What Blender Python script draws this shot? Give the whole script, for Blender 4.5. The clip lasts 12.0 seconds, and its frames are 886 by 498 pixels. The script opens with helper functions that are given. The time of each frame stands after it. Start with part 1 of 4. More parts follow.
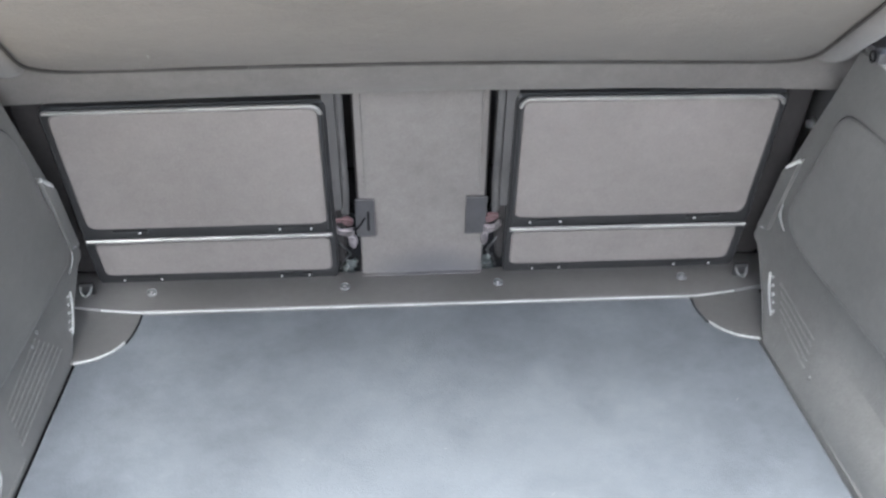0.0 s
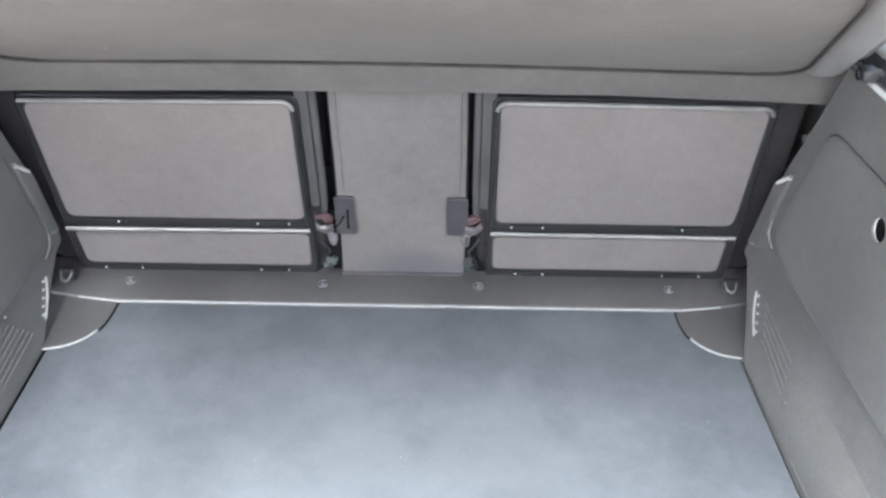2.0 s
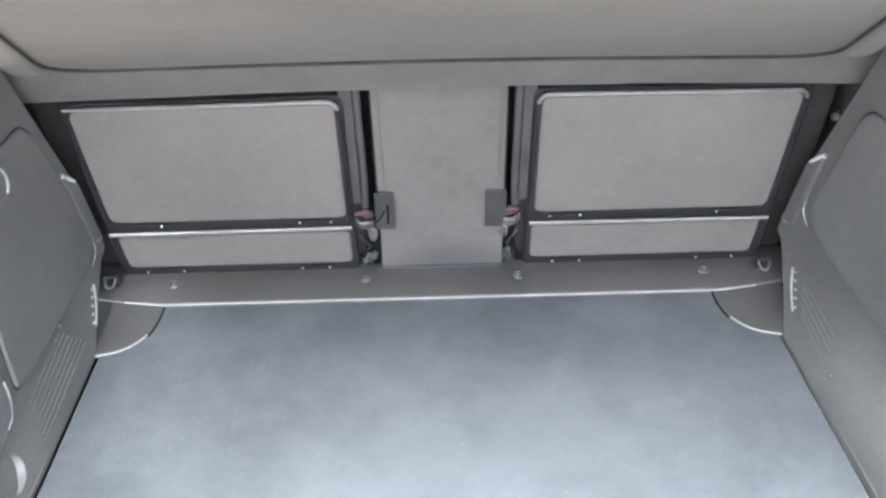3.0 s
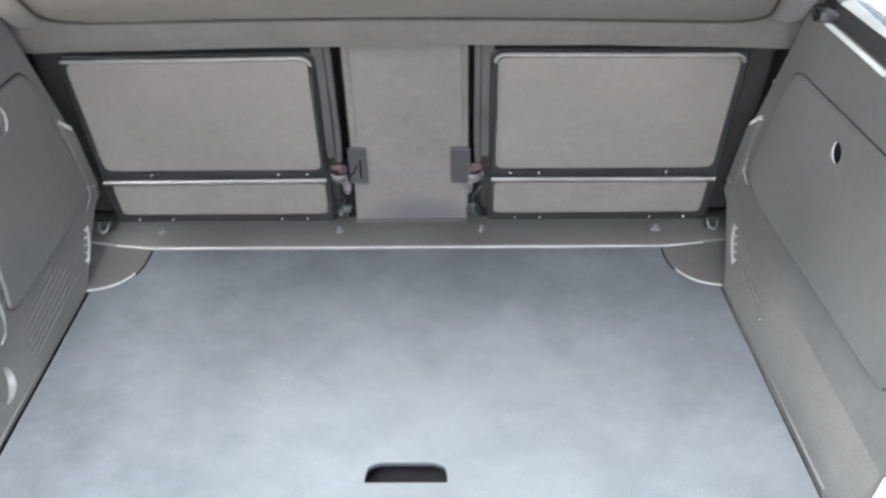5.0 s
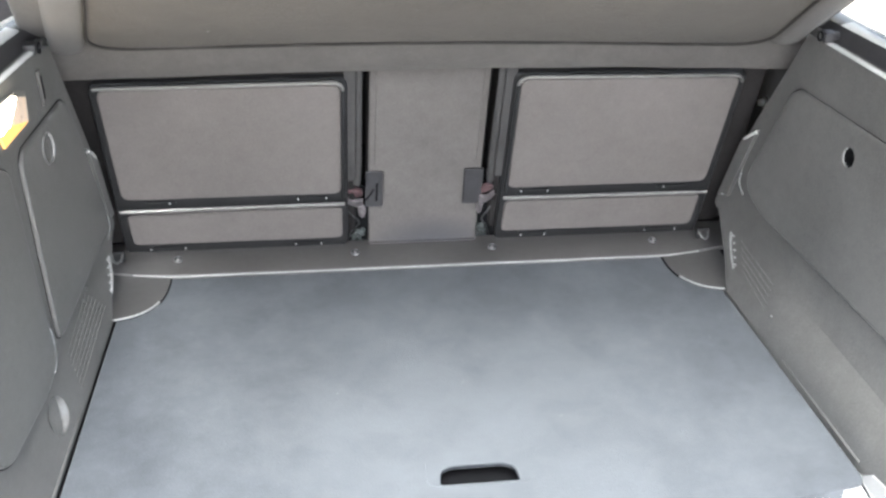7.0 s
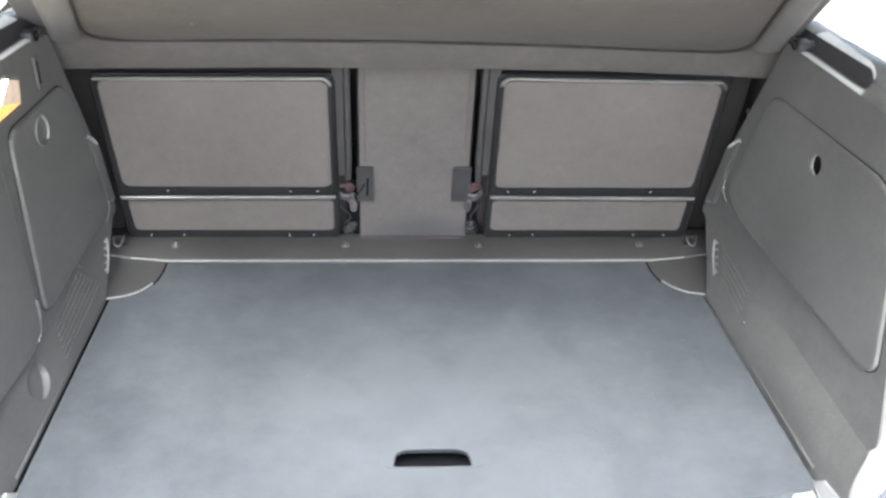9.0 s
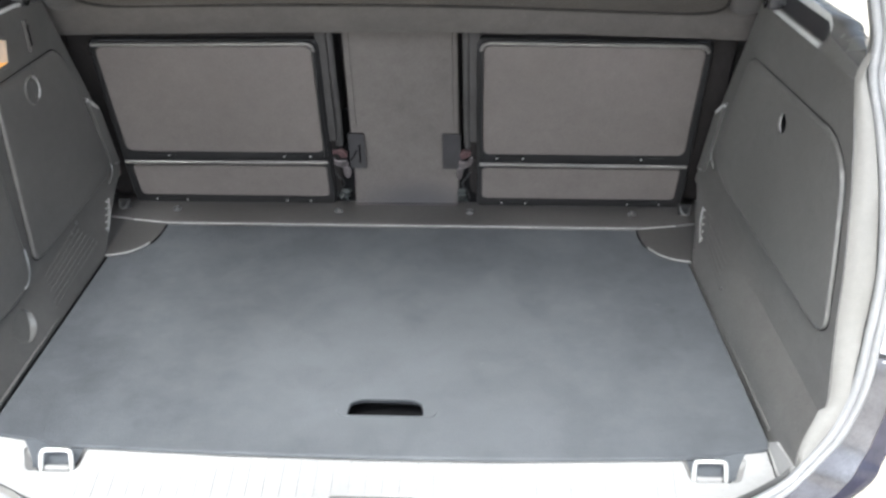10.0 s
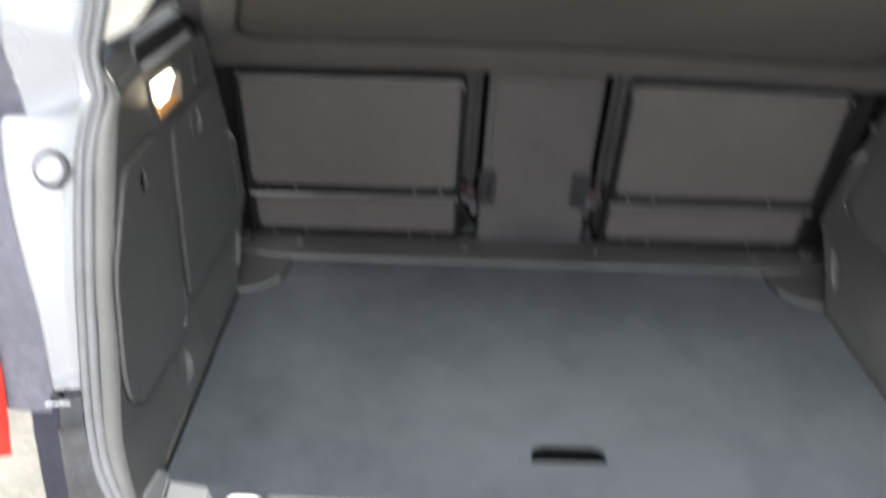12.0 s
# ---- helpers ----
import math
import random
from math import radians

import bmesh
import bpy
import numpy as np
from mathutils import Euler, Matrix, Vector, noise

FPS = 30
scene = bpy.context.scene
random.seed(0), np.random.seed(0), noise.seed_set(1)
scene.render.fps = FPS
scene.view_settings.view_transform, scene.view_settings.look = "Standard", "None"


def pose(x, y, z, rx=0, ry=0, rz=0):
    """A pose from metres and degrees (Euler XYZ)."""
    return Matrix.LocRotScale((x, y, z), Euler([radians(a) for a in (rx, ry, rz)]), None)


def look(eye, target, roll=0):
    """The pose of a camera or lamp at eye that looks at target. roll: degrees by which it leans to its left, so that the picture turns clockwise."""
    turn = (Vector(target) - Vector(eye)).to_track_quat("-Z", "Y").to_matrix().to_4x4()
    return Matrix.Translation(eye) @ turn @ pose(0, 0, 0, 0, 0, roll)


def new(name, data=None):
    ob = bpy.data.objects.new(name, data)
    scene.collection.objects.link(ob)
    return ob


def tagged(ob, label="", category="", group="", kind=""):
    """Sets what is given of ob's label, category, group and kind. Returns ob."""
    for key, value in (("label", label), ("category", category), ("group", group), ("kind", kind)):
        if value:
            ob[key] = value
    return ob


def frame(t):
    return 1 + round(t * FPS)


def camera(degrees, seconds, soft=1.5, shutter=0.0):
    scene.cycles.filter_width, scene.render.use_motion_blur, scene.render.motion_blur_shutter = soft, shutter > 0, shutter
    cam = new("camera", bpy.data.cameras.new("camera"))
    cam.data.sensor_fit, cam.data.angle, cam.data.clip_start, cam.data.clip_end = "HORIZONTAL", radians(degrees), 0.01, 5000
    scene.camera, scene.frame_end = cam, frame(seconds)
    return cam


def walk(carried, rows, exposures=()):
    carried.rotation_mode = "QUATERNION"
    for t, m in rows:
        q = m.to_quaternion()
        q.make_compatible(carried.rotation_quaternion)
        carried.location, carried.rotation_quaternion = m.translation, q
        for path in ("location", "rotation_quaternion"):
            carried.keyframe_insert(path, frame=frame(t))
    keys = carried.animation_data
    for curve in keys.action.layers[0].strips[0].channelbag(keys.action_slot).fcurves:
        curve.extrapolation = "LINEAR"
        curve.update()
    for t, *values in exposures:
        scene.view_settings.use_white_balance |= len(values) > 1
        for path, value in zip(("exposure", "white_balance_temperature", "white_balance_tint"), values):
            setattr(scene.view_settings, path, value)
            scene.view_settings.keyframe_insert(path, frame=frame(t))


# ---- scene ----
cam = camera(47.0, 12.0, 2.6, 0.5)
PATH = [
    (0, (-0.036, -0.161, 1.667), (0.057, 1.445, 0.479), 0.3),
    (0.5, (-0.135, -0.096, 1.655), (0.057, 1.478, 0.436), -0.7),
    (1, (-0.072, -0.088, 1.66), (0.112, 1.494, 0.45), 0.2),
    (1.5, (0.041, -0.099, 1.67), (0.145, 1.498, 0.487), 2.1),
    (2, (0.097, -0.122, 1.674), (0.068, 1.467, 0.459), 0.3),
    (2.5, (0.018, -0.135, 1.685), (0.004, 1.445, 0.458), -0.6),
    (4.5, (-0.023, -0.209, 1.706), (0.067, 1.354, 0.462), -0.7),
    (5, (0.095, -0.299, 1.692), (0.06, 1.289, 0.476), -1.1),
    (5.5, (0.128, -0.347, 1.673), (0.0, 1.257, 0.485), -1.6),
    (6, (0.017, -0.346, 1.697), (0.043, 1.269, 0.517), -1.9),
    (6.5, (-0.17, -0.354, 1.69), (0.028, 1.27, 0.539), 0.7),
    (8.5, (-0.221, -0.416, 1.67), (0.064, 1.219, 0.554), 4.7),
    (9, (-0.054, -0.442, 1.684), (0.068, 1.216, 0.573), 2.3),
    (9.5, (0.11, -0.489, 1.664), (0.117, 1.189, 0.576), 0.9),
    (10, (0.167, -0.508, 1.639), (0.078, 1.157, 0.536), -0.9),
    (10.5, (0.16, -0.499, 1.645), (0.051, 1.152, 0.522), -1.4),
    (11, (0.075, -0.467, 1.66), (0.076, 1.175, 0.518), -0.5),
    (11.5, (-0.093, -0.453, 1.664), (0.025, 1.173, 0.506), 4.2),
    (11.6, (-0.14, -0.458, 1.655), (-0.016, 1.177, 0.511), 4.7),
    (11.7, (-0.159, -0.462, 1.682), (-0.081, 1.159, 0.512), 3.2),
    (11.8, (-0.205, -0.472, 1.664), (-0.118, 1.15, 0.497), 2.2),
    (11.9, (-0.242, -0.473, 1.651), (-0.13, 1.162, 0.506), 2.6),
    (12, (-0.216, -0.481, 1.669), (-0.158, 1.201, 0.587), 3.0),
]
EXPO = [(0.0, 2.54, 5760, 6.5), (2.5, 2.6, 5760, 6.5), (4.5, 2.49, 5870, 6.5), (5.5, 2.44, 5940, 6.5), (6.5, 2.38, 5970, 6.5), (8.5, 2.25, 5980, 6.5), (9.5, 1.97, 6010, 6.5), (10.0, 1.6, 6040, 6.5), (10.5, 1.4, 5980, 6.5), (11.0, 1.72, 6010, 6.5), (11.5, 1.86, 6050, 6.5), (11.8, 1.58, 6050, 6.5), (12.0, 0.75, 6050, 6.5)]
walk(cam, [(t, look(eye, target, roll)) for t, eye, target, roll in PATH], EXPO)

# ---- light ----
world = bpy.data.worlds.new("sky")
scene.world = world
world.use_nodes = True
SUN_EL, SUN_AZ = radians(57), radians(190)
wn = world.node_tree.nodes
sky = wn.new("ShaderNodeTexSky")
sky.sky_type, sky.sun_disc, sky.sun_elevation, sky.sun_rotation = "NISHITA", False, SUN_EL, SUN_AZ
sky.dust_density, sky.air_density, sky.ozone_density = 6.0, 1.0, 1.0
haze = wn.new("ShaderNodeHueSaturation")
haze.inputs["Saturation"].default_value = 0.42
world.node_tree.links.new(sky.outputs[0], haze.inputs["Color"])
world.node_tree.links.new(haze.outputs[0], wn["Background"].inputs[0])
wn["Background"].inputs[1].default_value = 0.145
sun = new("sun", bpy.data.lights.new("sun", "SUN"))
sun.data.energy, sun.data.angle, sun.data.color = 1.3, radians(14), (1.0, 0.96, 0.91)
sun.matrix_world = look((math.sin(SUN_AZ) * math.cos(SUN_EL) * 9, math.cos(SUN_AZ) * math.cos(SUN_EL) * 9, math.sin(SUN_EL) * 9), (0, 0, 0))


# ---- materials ----
def material(name, base, rough=0.6, metal=0.0, vary=0.15, scale=8.0, grain=400.0, bump=0.1, spec=0.5, second=None, dust=0.0):
    """Two scales of noise over a base colour: broad stains and fine grain, with relief from the grain."""
    m = bpy.data.materials.new(name)
    m.use_nodes = True
    nt = m.node_tree
    b = nt.nodes["Principled BSDF"]
    b.inputs["Metallic"].default_value = metal
    b.inputs["Specular IOR Level"].default_value = spec
    co = nt.nodes.new("ShaderNodeTexCoord")
    big = nt.nodes.new("ShaderNodeTexNoise")
    big.inputs["Scale"].default_value, big.inputs["Detail"].default_value, big.inputs["Roughness"].default_value = scale, 5, 0.6
    fine = nt.nodes.new("ShaderNodeTexNoise")
    fine.inputs["Scale"].default_value, fine.inputs["Detail"].default_value = grain, 2
    nt.links.new(co.outputs["Object"], big.inputs["Vector"])
    nt.links.new(co.outputs["Object"], fine.inputs["Vector"])
    ramp = nt.nodes.new("ShaderNodeValToRGB")
    lo = [c * (1 - vary) for c in base]
    hi = list(second) if second else [min(1, c * (1 + vary)) for c in base]
    ramp.color_ramp.elements[0].position, ramp.color_ramp.elements[0].color = 0.34, (*lo, 1)
    ramp.color_ramp.elements[1].position, ramp.color_ramp.elements[1].color = 0.68, (*hi, 1)
    nt.links.new(big.outputs["Fac"], ramp.inputs["Fac"])
    mix = nt.nodes.new("ShaderNodeMix")
    mix.data_type, mix.blend_type = "RGBA", "OVERLAY"
    mix.inputs["Factor"].default_value = min(1.0, vary * 1.6)
    nt.links.new(ramp.outputs["Color"], mix.inputs["A"])
    nt.links.new(fine.outputs["Fac"], mix.inputs["B"])
    mid = nt.nodes.new("ShaderNodeTexNoise")
    mid.inputs["Scale"].default_value, mid.inputs["Detail"].default_value, mid.inputs["Roughness"].default_value = grain * 0.16, 4, 0.7
    nt.links.new(co.outputs["Object"], mid.inputs["Vector"])
    mottle = nt.nodes.new("ShaderNodeMix")
    mottle.data_type, mottle.blend_type = "RGBA", "OVERLAY"
    mottle.inputs["Factor"].default_value = min(1.0, vary * 1.5)
    nt.links.new(mix.outputs["Result"], mottle.inputs["A"])
    nt.links.new(mid.outputs["Fac"], mottle.inputs["B"])
    nt.links.new(mottle.outputs["Result"], b.inputs["Base Color"])
    rr = nt.nodes.new("ShaderNodeMapRange")
    rr.inputs["To Min"].default_value, rr.inputs["To Max"].default_value = max(0.02, rough - 0.1), min(1, rough + 0.1)
    nt.links.new(big.outputs["Fac"], rr.inputs["Value"])
    nt.links.new(rr.outputs["Result"], b.inputs["Roughness"])
    if bump:
        bp = nt.nodes.new("ShaderNodeBump")
        bp.inputs["Strength"].default_value, bp.inputs["Distance"].default_value = bump, 0.001
        nt.links.new(fine.outputs["Fac"], bp.inputs["Height"])
        nt.links.new(bp.outputs["Normal"], b.inputs["Normal"])
    if dust:
        b.inputs["Sheen Weight"].default_value, b.inputs["Sheen Roughness"].default_value = dust, 0.4
    return m


CARPET = material("carpet", (0.064, 0.070, 0.078), 0.95, vary=0.09, scale=7.0, grain=420, bump=0.8, spec=0.1, second=(0.086, 0.093, 0.102), dust=0.2)
CARPET_EDGE = material("carpet_edge", (0.02, 0.022, 0.026), 0.95, vary=0.2, bump=0.4, spec=0.05)
# strip plastic darkened to paint in the shade of the boot's corners
CORNER_PLATE = material("shaded_strip_plastic", (0.066, 0.064, 0.063), 0.45, vary=0.14, scale=7, grain=500, bump=0.3)
PLASTIC = material("trim_plastic", (0.097, 0.095, 0.091), 0.36, vary=0.17, scale=5, grain=330, bump=0.5, spec=0.6, dust=0.1)
PLASTIC_LID = material("lid_plastic", (0.100, 0.098, 0.094), 0.36, vary=0.17, scale=4, grain=330, bump=0.5, spec=0.6, dust=0.1)
STRIP = material("strip_plastic", (0.082, 0.079, 0.077), 0.42, vary=0.14, scale=7, grain=500, bump=0.3)
# pale edging; paints highlights on the strip's front edge and knob rim
EDGE = material("pale_edging", (0.30, 0.30, 0.295), 0.35, vary=0.15, scale=20, bump=0.05)
GLOSS = material("gloss_plastic", (0.020, 0.020, 0.021), 0.35, vary=0.15, scale=9, grain=600, bump=0.08, spec=0.35)
TUBE = material("steel_tube", (0.20, 0.195, 0.19), 0.38, metal=0.5, vary=0.15, scale=15, bump=0.05)
BOARD = material("felt_board", (0.140, 0.126, 0.121), 0.9, vary=0.085, scale=5, grain=300, bump=0.6, spec=0.15, dust=0.15)
CENTRE = material("felt_centre", (0.118, 0.108, 0.104), 0.9, vary=0.11, scale=5, grain=300, bump=0.8, spec=0.15, dust=0.15)
FABRIC = material("dark_fabric", (0.026, 0.024, 0.024), 0.95, vary=0.2, scale=12, grain=800, bump=0.4, spec=0.1)
BOLSTER = material("bolster_fabric", (0.060, 0.058, 0.058), 0.9, vary=0.15, scale=9, grain=800, bump=0.4, spec=0.15)
SHELF = material("shelf_felt", (0.076, 0.066, 0.058), 0.95, vary=0.15, scale=4, grain=230, bump=1.0, spec=0.1, dust=0.12)
SHELF_RIM = material("shelf_rim_felt", (0.096, 0.089, 0.085), 0.9, vary=0.12, scale=6, grain=400, bump=0.7, spec=0.15, dust=0.15)
BLACK = material("black_void", (0.005, 0.005, 0.006), 0.95, vary=0.1, bump=0, spec=0.2)
CHROME = material("bright_steel", (0.72, 0.72, 0.71), 0.35, metal=0.7, vary=0.1, scale=30, bump=0.05)
CLEAR = material("grey_button", (0.15, 0.15, 0.147), 0.25, vary=0.15, scale=40, bump=0.05)
BUTTON = material("dull_button", (0.060, 0.062, 0.066), 0.22, vary=0.2, scale=60, bump=0.05)
RED = material("faded_red_tab", (0.115, 0.068, 0.072), 0.45, vary=0.35, scale=60, bump=0.2)
SILVER = material("latch_zinc", (0.15, 0.135, 0.14), 0.4, metal=0.2, vary=0.4, scale=60, bump=0.2)
SLEEVE = material("crumpled_sleeve", (0.058, 0.066, 0.066), 0.3, vary=0.6, scale=70, bump=0.2)
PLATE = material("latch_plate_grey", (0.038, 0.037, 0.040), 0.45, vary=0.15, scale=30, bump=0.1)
SEAM_DARK = material("dark_seam", (0.042, 0.039, 0.037), 0.95, vary=0.2, scale=20, grain=600, bump=0.3, spec=0.1)
LID_GAP = material("lid_gap", (0.02, 0.02, 0.02), 0.8, vary=0.1, bump=0.1, spec=0.2)
RIB = material("sill_rib", (0.272, 0.271, 0.267), 0.5, vary=0.08, scale=6, grain=700, bump=0.2)
SILL = material("sill_plastic", (0.30, 0.299, 0.294), 0.5, vary=0.08, scale=6, grain=700, bump=0.2)
JAMB = material("jamb_plastic", (0.195, 0.190, 0.180), 0.5, vary=0.08, scale=5, grain=700, bump=0.15)
RUBBER = material("seal_rubber", (0.235, 0.237, 0.242), 0.5, vary=0.10, scale=20, bump=0.15)
PAINT = material("silver_paint", (0.45, 0.45, 0.47), 0.28, metal=0.2, vary=0.05, scale=3, grain=1500, bump=0.02)
DARKPAINT = material("dark_lamp_housing", (0.035, 0.035, 0.055), 0.15, vary=0.15, scale=8, bump=0.02)
REDLENS = material("red_lens", (0.65, 0.03, 0.02), 0.12, vary=0.1, scale=10, bump=0.0)
# body paint below the seam, dark and patchy in place of its reflections
PAINT_LOWER = material("paint_with_reflections", (0.17, 0.170, 0.185), 0.09, metal=0.6, vary=0.3, scale=14, grain=1500, bump=0.02)
LEDGE = material("ledge_plastic", (0.088, 0.088, 0.086), 0.26, vary=0.10, scale=6, grain=900, bump=0.02, spec=0.6)
HOUSING = material("lamp_housing", (0.17, 0.165, 0.20), 0.15, vary=0.15, scale=8, bump=0.02)
GROOVE = material("seal_groove", (0.10, 0.10, 0.10), 0.7, vary=0.15, scale=20, bump=0.1)
# near-white colour that stands in for bright glints
GLINT = material("glint_colour", (0.55, 0.55, 0.54), 0.3, vary=0.08, scale=12, bump=0.02)
# pale colour for painted highlights on ledge and lid corner
GLINT_GLOSS = material("glossy_glint", (0.50, 0.51, 0.50), 0.16, vary=0.06, scale=12, grain=900, bump=0.01, spec=0.9)
CAP = material("latch_cap", (0.034, 0.031, 0.035), 0.4, vary=0.3, scale=40, bump=0.1)
LINING = material("roof_lining_cloth", (0.62, 0.61, 0.58), 0.9, vary=0.06, scale=4, grain=500, bump=0.2, spec=0.1)
GROUND = material("sandy_paving", (0.50, 0.46, 0.39), 0.9, vary=0.2, scale=1.5, grain=60, bump=0.4)


def add_dust_or_shade(m, centre, spread, colour, amount, rag=0.35):
    """A ragged patch in a cloth's colour: dust trodden in, or painted shade."""
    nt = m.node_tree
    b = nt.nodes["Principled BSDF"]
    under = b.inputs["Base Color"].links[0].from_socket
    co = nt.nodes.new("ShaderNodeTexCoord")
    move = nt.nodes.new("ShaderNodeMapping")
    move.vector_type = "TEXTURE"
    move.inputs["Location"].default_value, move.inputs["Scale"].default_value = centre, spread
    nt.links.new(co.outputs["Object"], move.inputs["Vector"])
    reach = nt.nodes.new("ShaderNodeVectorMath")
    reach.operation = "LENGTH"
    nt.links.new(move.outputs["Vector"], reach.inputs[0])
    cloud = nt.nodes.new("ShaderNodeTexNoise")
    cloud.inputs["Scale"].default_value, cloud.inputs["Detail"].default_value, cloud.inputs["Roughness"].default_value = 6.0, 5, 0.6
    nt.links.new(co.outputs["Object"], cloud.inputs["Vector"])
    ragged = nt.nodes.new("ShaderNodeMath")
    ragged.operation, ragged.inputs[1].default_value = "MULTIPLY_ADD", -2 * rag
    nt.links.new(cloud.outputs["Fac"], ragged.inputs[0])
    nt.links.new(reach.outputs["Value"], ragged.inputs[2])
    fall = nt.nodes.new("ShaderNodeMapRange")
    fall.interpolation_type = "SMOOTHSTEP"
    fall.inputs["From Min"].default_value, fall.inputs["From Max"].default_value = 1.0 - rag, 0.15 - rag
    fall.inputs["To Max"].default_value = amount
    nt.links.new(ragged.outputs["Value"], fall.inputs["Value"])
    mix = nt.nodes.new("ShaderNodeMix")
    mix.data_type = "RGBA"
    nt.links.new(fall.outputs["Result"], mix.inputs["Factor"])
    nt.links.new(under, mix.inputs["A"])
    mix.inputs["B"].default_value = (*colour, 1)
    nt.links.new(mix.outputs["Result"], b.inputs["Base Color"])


def add_smudges(m, scale, amount, seed):
    """Soft dark smudges rubbed into a cloth."""
    nt = m.node_tree
    b = nt.nodes["Principled BSDF"]
    under = b.inputs["Base Color"].links[0].from_socket
    co = nt.nodes.new("ShaderNodeTexCoord")
    move = nt.nodes.new("ShaderNodeMapping")
    move.inputs["Location"].default_value = (seed, seed * 0.7, 0.0)
    nt.links.new(co.outputs["Object"], move.inputs["Vector"])
    cloud = nt.nodes.new("ShaderNodeTexNoise")
    cloud.inputs["Scale"].default_value, cloud.inputs["Detail"].default_value, cloud.inputs["Roughness"].default_value, cloud.inputs["Distortion"].default_value = scale, 4, 0.5, 0.6
    nt.links.new(move.outputs["Vector"], cloud.inputs["Vector"])
    fall = nt.nodes.new("ShaderNodeMapRange")
    fall.interpolation_type = "SMOOTHSTEP"
    fall.inputs["From Min"].default_value, fall.inputs["From Max"].default_value = 0.52, 0.34
    fall.inputs["To Max"].default_value = amount
    nt.links.new(cloud.outputs["Fac"], fall.inputs["Value"])
    mix = nt.nodes.new("ShaderNodeMix")
    mix.data_type, mix.blend_type = "RGBA", "MULTIPLY"
    nt.links.new(fall.outputs["Result"], mix.inputs["Factor"])
    nt.links.new(under, mix.inputs["A"])
    mix.inputs["B"].default_value = (0.35, 0.36, 0.38, 1)
    nt.links.new(mix.outputs["Result"], b.inputs["Base Color"])


# pale dust in the middle; the darker edges also stand in for shade
add_dust_or_shade(CARPET, (0.05, 0.64, 0.62), (0.64, 0.56, 5.0), (0.154, 0.162, 0.170), 0.50, 0.42)
add_smudges(CARPET, 6.0, 0.13, 3.0)
add_smudges(CARPET, 15.0, 0.09, 11.0)
# darker patch paints the shade of the fold at the felt's foot
add_dust_or_shade(CENTRE, (0.03, 1.19, 0.612), (0.165, 1.0, 0.072), (0.064, 0.063, 0.070), 0.80, 0.22)


def glow(name, colour, strength):
    m = material(name, colour, 0.3, vary=0.1, scale=60, bump=0.1)
    b = m.node_tree.nodes["Principled BSDF"]
    b.inputs["Emission Color"].default_value, b.inputs["Emission Strength"].default_value = (*colour, 1), strength
    return m


LAMP = glow("boot_lamp_lens", (0.85, 0.40, 0.11), 0.30)
LAMP_PALE = glow("boot_lamp_facet", (0.75, 0.58, 0.44), 0.05)
LAMP_HOT = glow("boot_lamp_bulb", (1.0, 0.84, 0.58), 16.0)


# ---- helpers of this scene ----
def link(name, bm, mat, smooth=30):
    bmesh.ops.recalc_face_normals(bm, faces=bm.faces)
    me = bpy.data.meshes.new(name)
    bm.to_mesh(me)
    bm.free()
    me.materials.append(mat)
    if smooth:
        me.polygons.foreach_set("use_smooth", [True] * len(me.polygons))
        me.set_sharp_from_angle(angle=radians(smooth))
    return new(name, me)


def part(name, bm, mat, parent, label="", smooth=30):
    ob = link(name, bm, mat, smooth)
    ob.parent = parent
    return tagged(ob, label)


def thing(name, label, category, group="", kind="", at=(0, 0, 0)):
    ob = new(name)
    ob.empty_display_size = 0.05
    return tagged(ob, label, category, group, kind)


def box(bm, x0, x1, y0, y1, z0, z1, bevel=0.0, seg=2):
    """A bevelled block added to bm."""
    r = bmesh.ops.create_cube(bm, size=1, matrix=Matrix.LocRotScale(((x0 + x1) / 2, (y0 + y1) / 2, (z0 + z1) / 2), None, (x1 - x0, y1 - y0, z1 - z0)))
    if bevel:
        es = {e for v in r["verts"] for e in v.link_edges}
        bmesh.ops.bevel(bm, geom=list(es), offset=bevel, segments=seg, affect="EDGES", profile=0.5)
    return bm


def shaped_box(bevel, *a, **k):
    return box(bmesh.new(), *a, bevel=bevel, **k)


def rod(bm, pts, r, seg=10, caps=True):
    """A round bar along points."""
    pts = [Vector(p) for p in pts]
    rings = []
    for i, p in enumerate(pts):
        t = (pts[min(i + 1, len(pts) - 1)] - pts[max(i - 1, 0)]).normalized()
        a = t.orthogonal().normalized() if i == 0 else (a - t * a.dot(t)).normalized()
        b = t.cross(a)
        rings.append([bm.verts.new(p + r * (math.cos(u) * a + math.sin(u) * b)) for u in (2 * math.pi * k / seg for k in range(seg))])
    for q, w in zip(rings, rings[1:]):
        for k in range(seg):
            bm.faces.new((q[k], q[(k + 1) % seg], w[(k + 1) % seg], w[k]))
    if caps:
        bm.faces.new(rings[0])
        bm.faces.new(rings[-1])
    return bm


def smooth_path(pts, n=6):
    """Catmull-Rom through the points."""
    pts = [Vector(p) for p in pts]
    out = []
    for i in range(len(pts) - 1):
        p0, p1, p2, p3 = pts[max(i - 1, 0)], pts[i], pts[i + 1], pts[min(i + 2, len(pts) - 1)]
        for k in range(n):
            t = k / n
            out.append(0.5 * (2 * p1 + (p2 - p0) * t + (2 * p0 - 5 * p1 + 4 * p2 - p3) * t * t + (3 * p1 - p0 - 3 * p2 + p3) * t ** 3))
    return out + [pts[-1]]


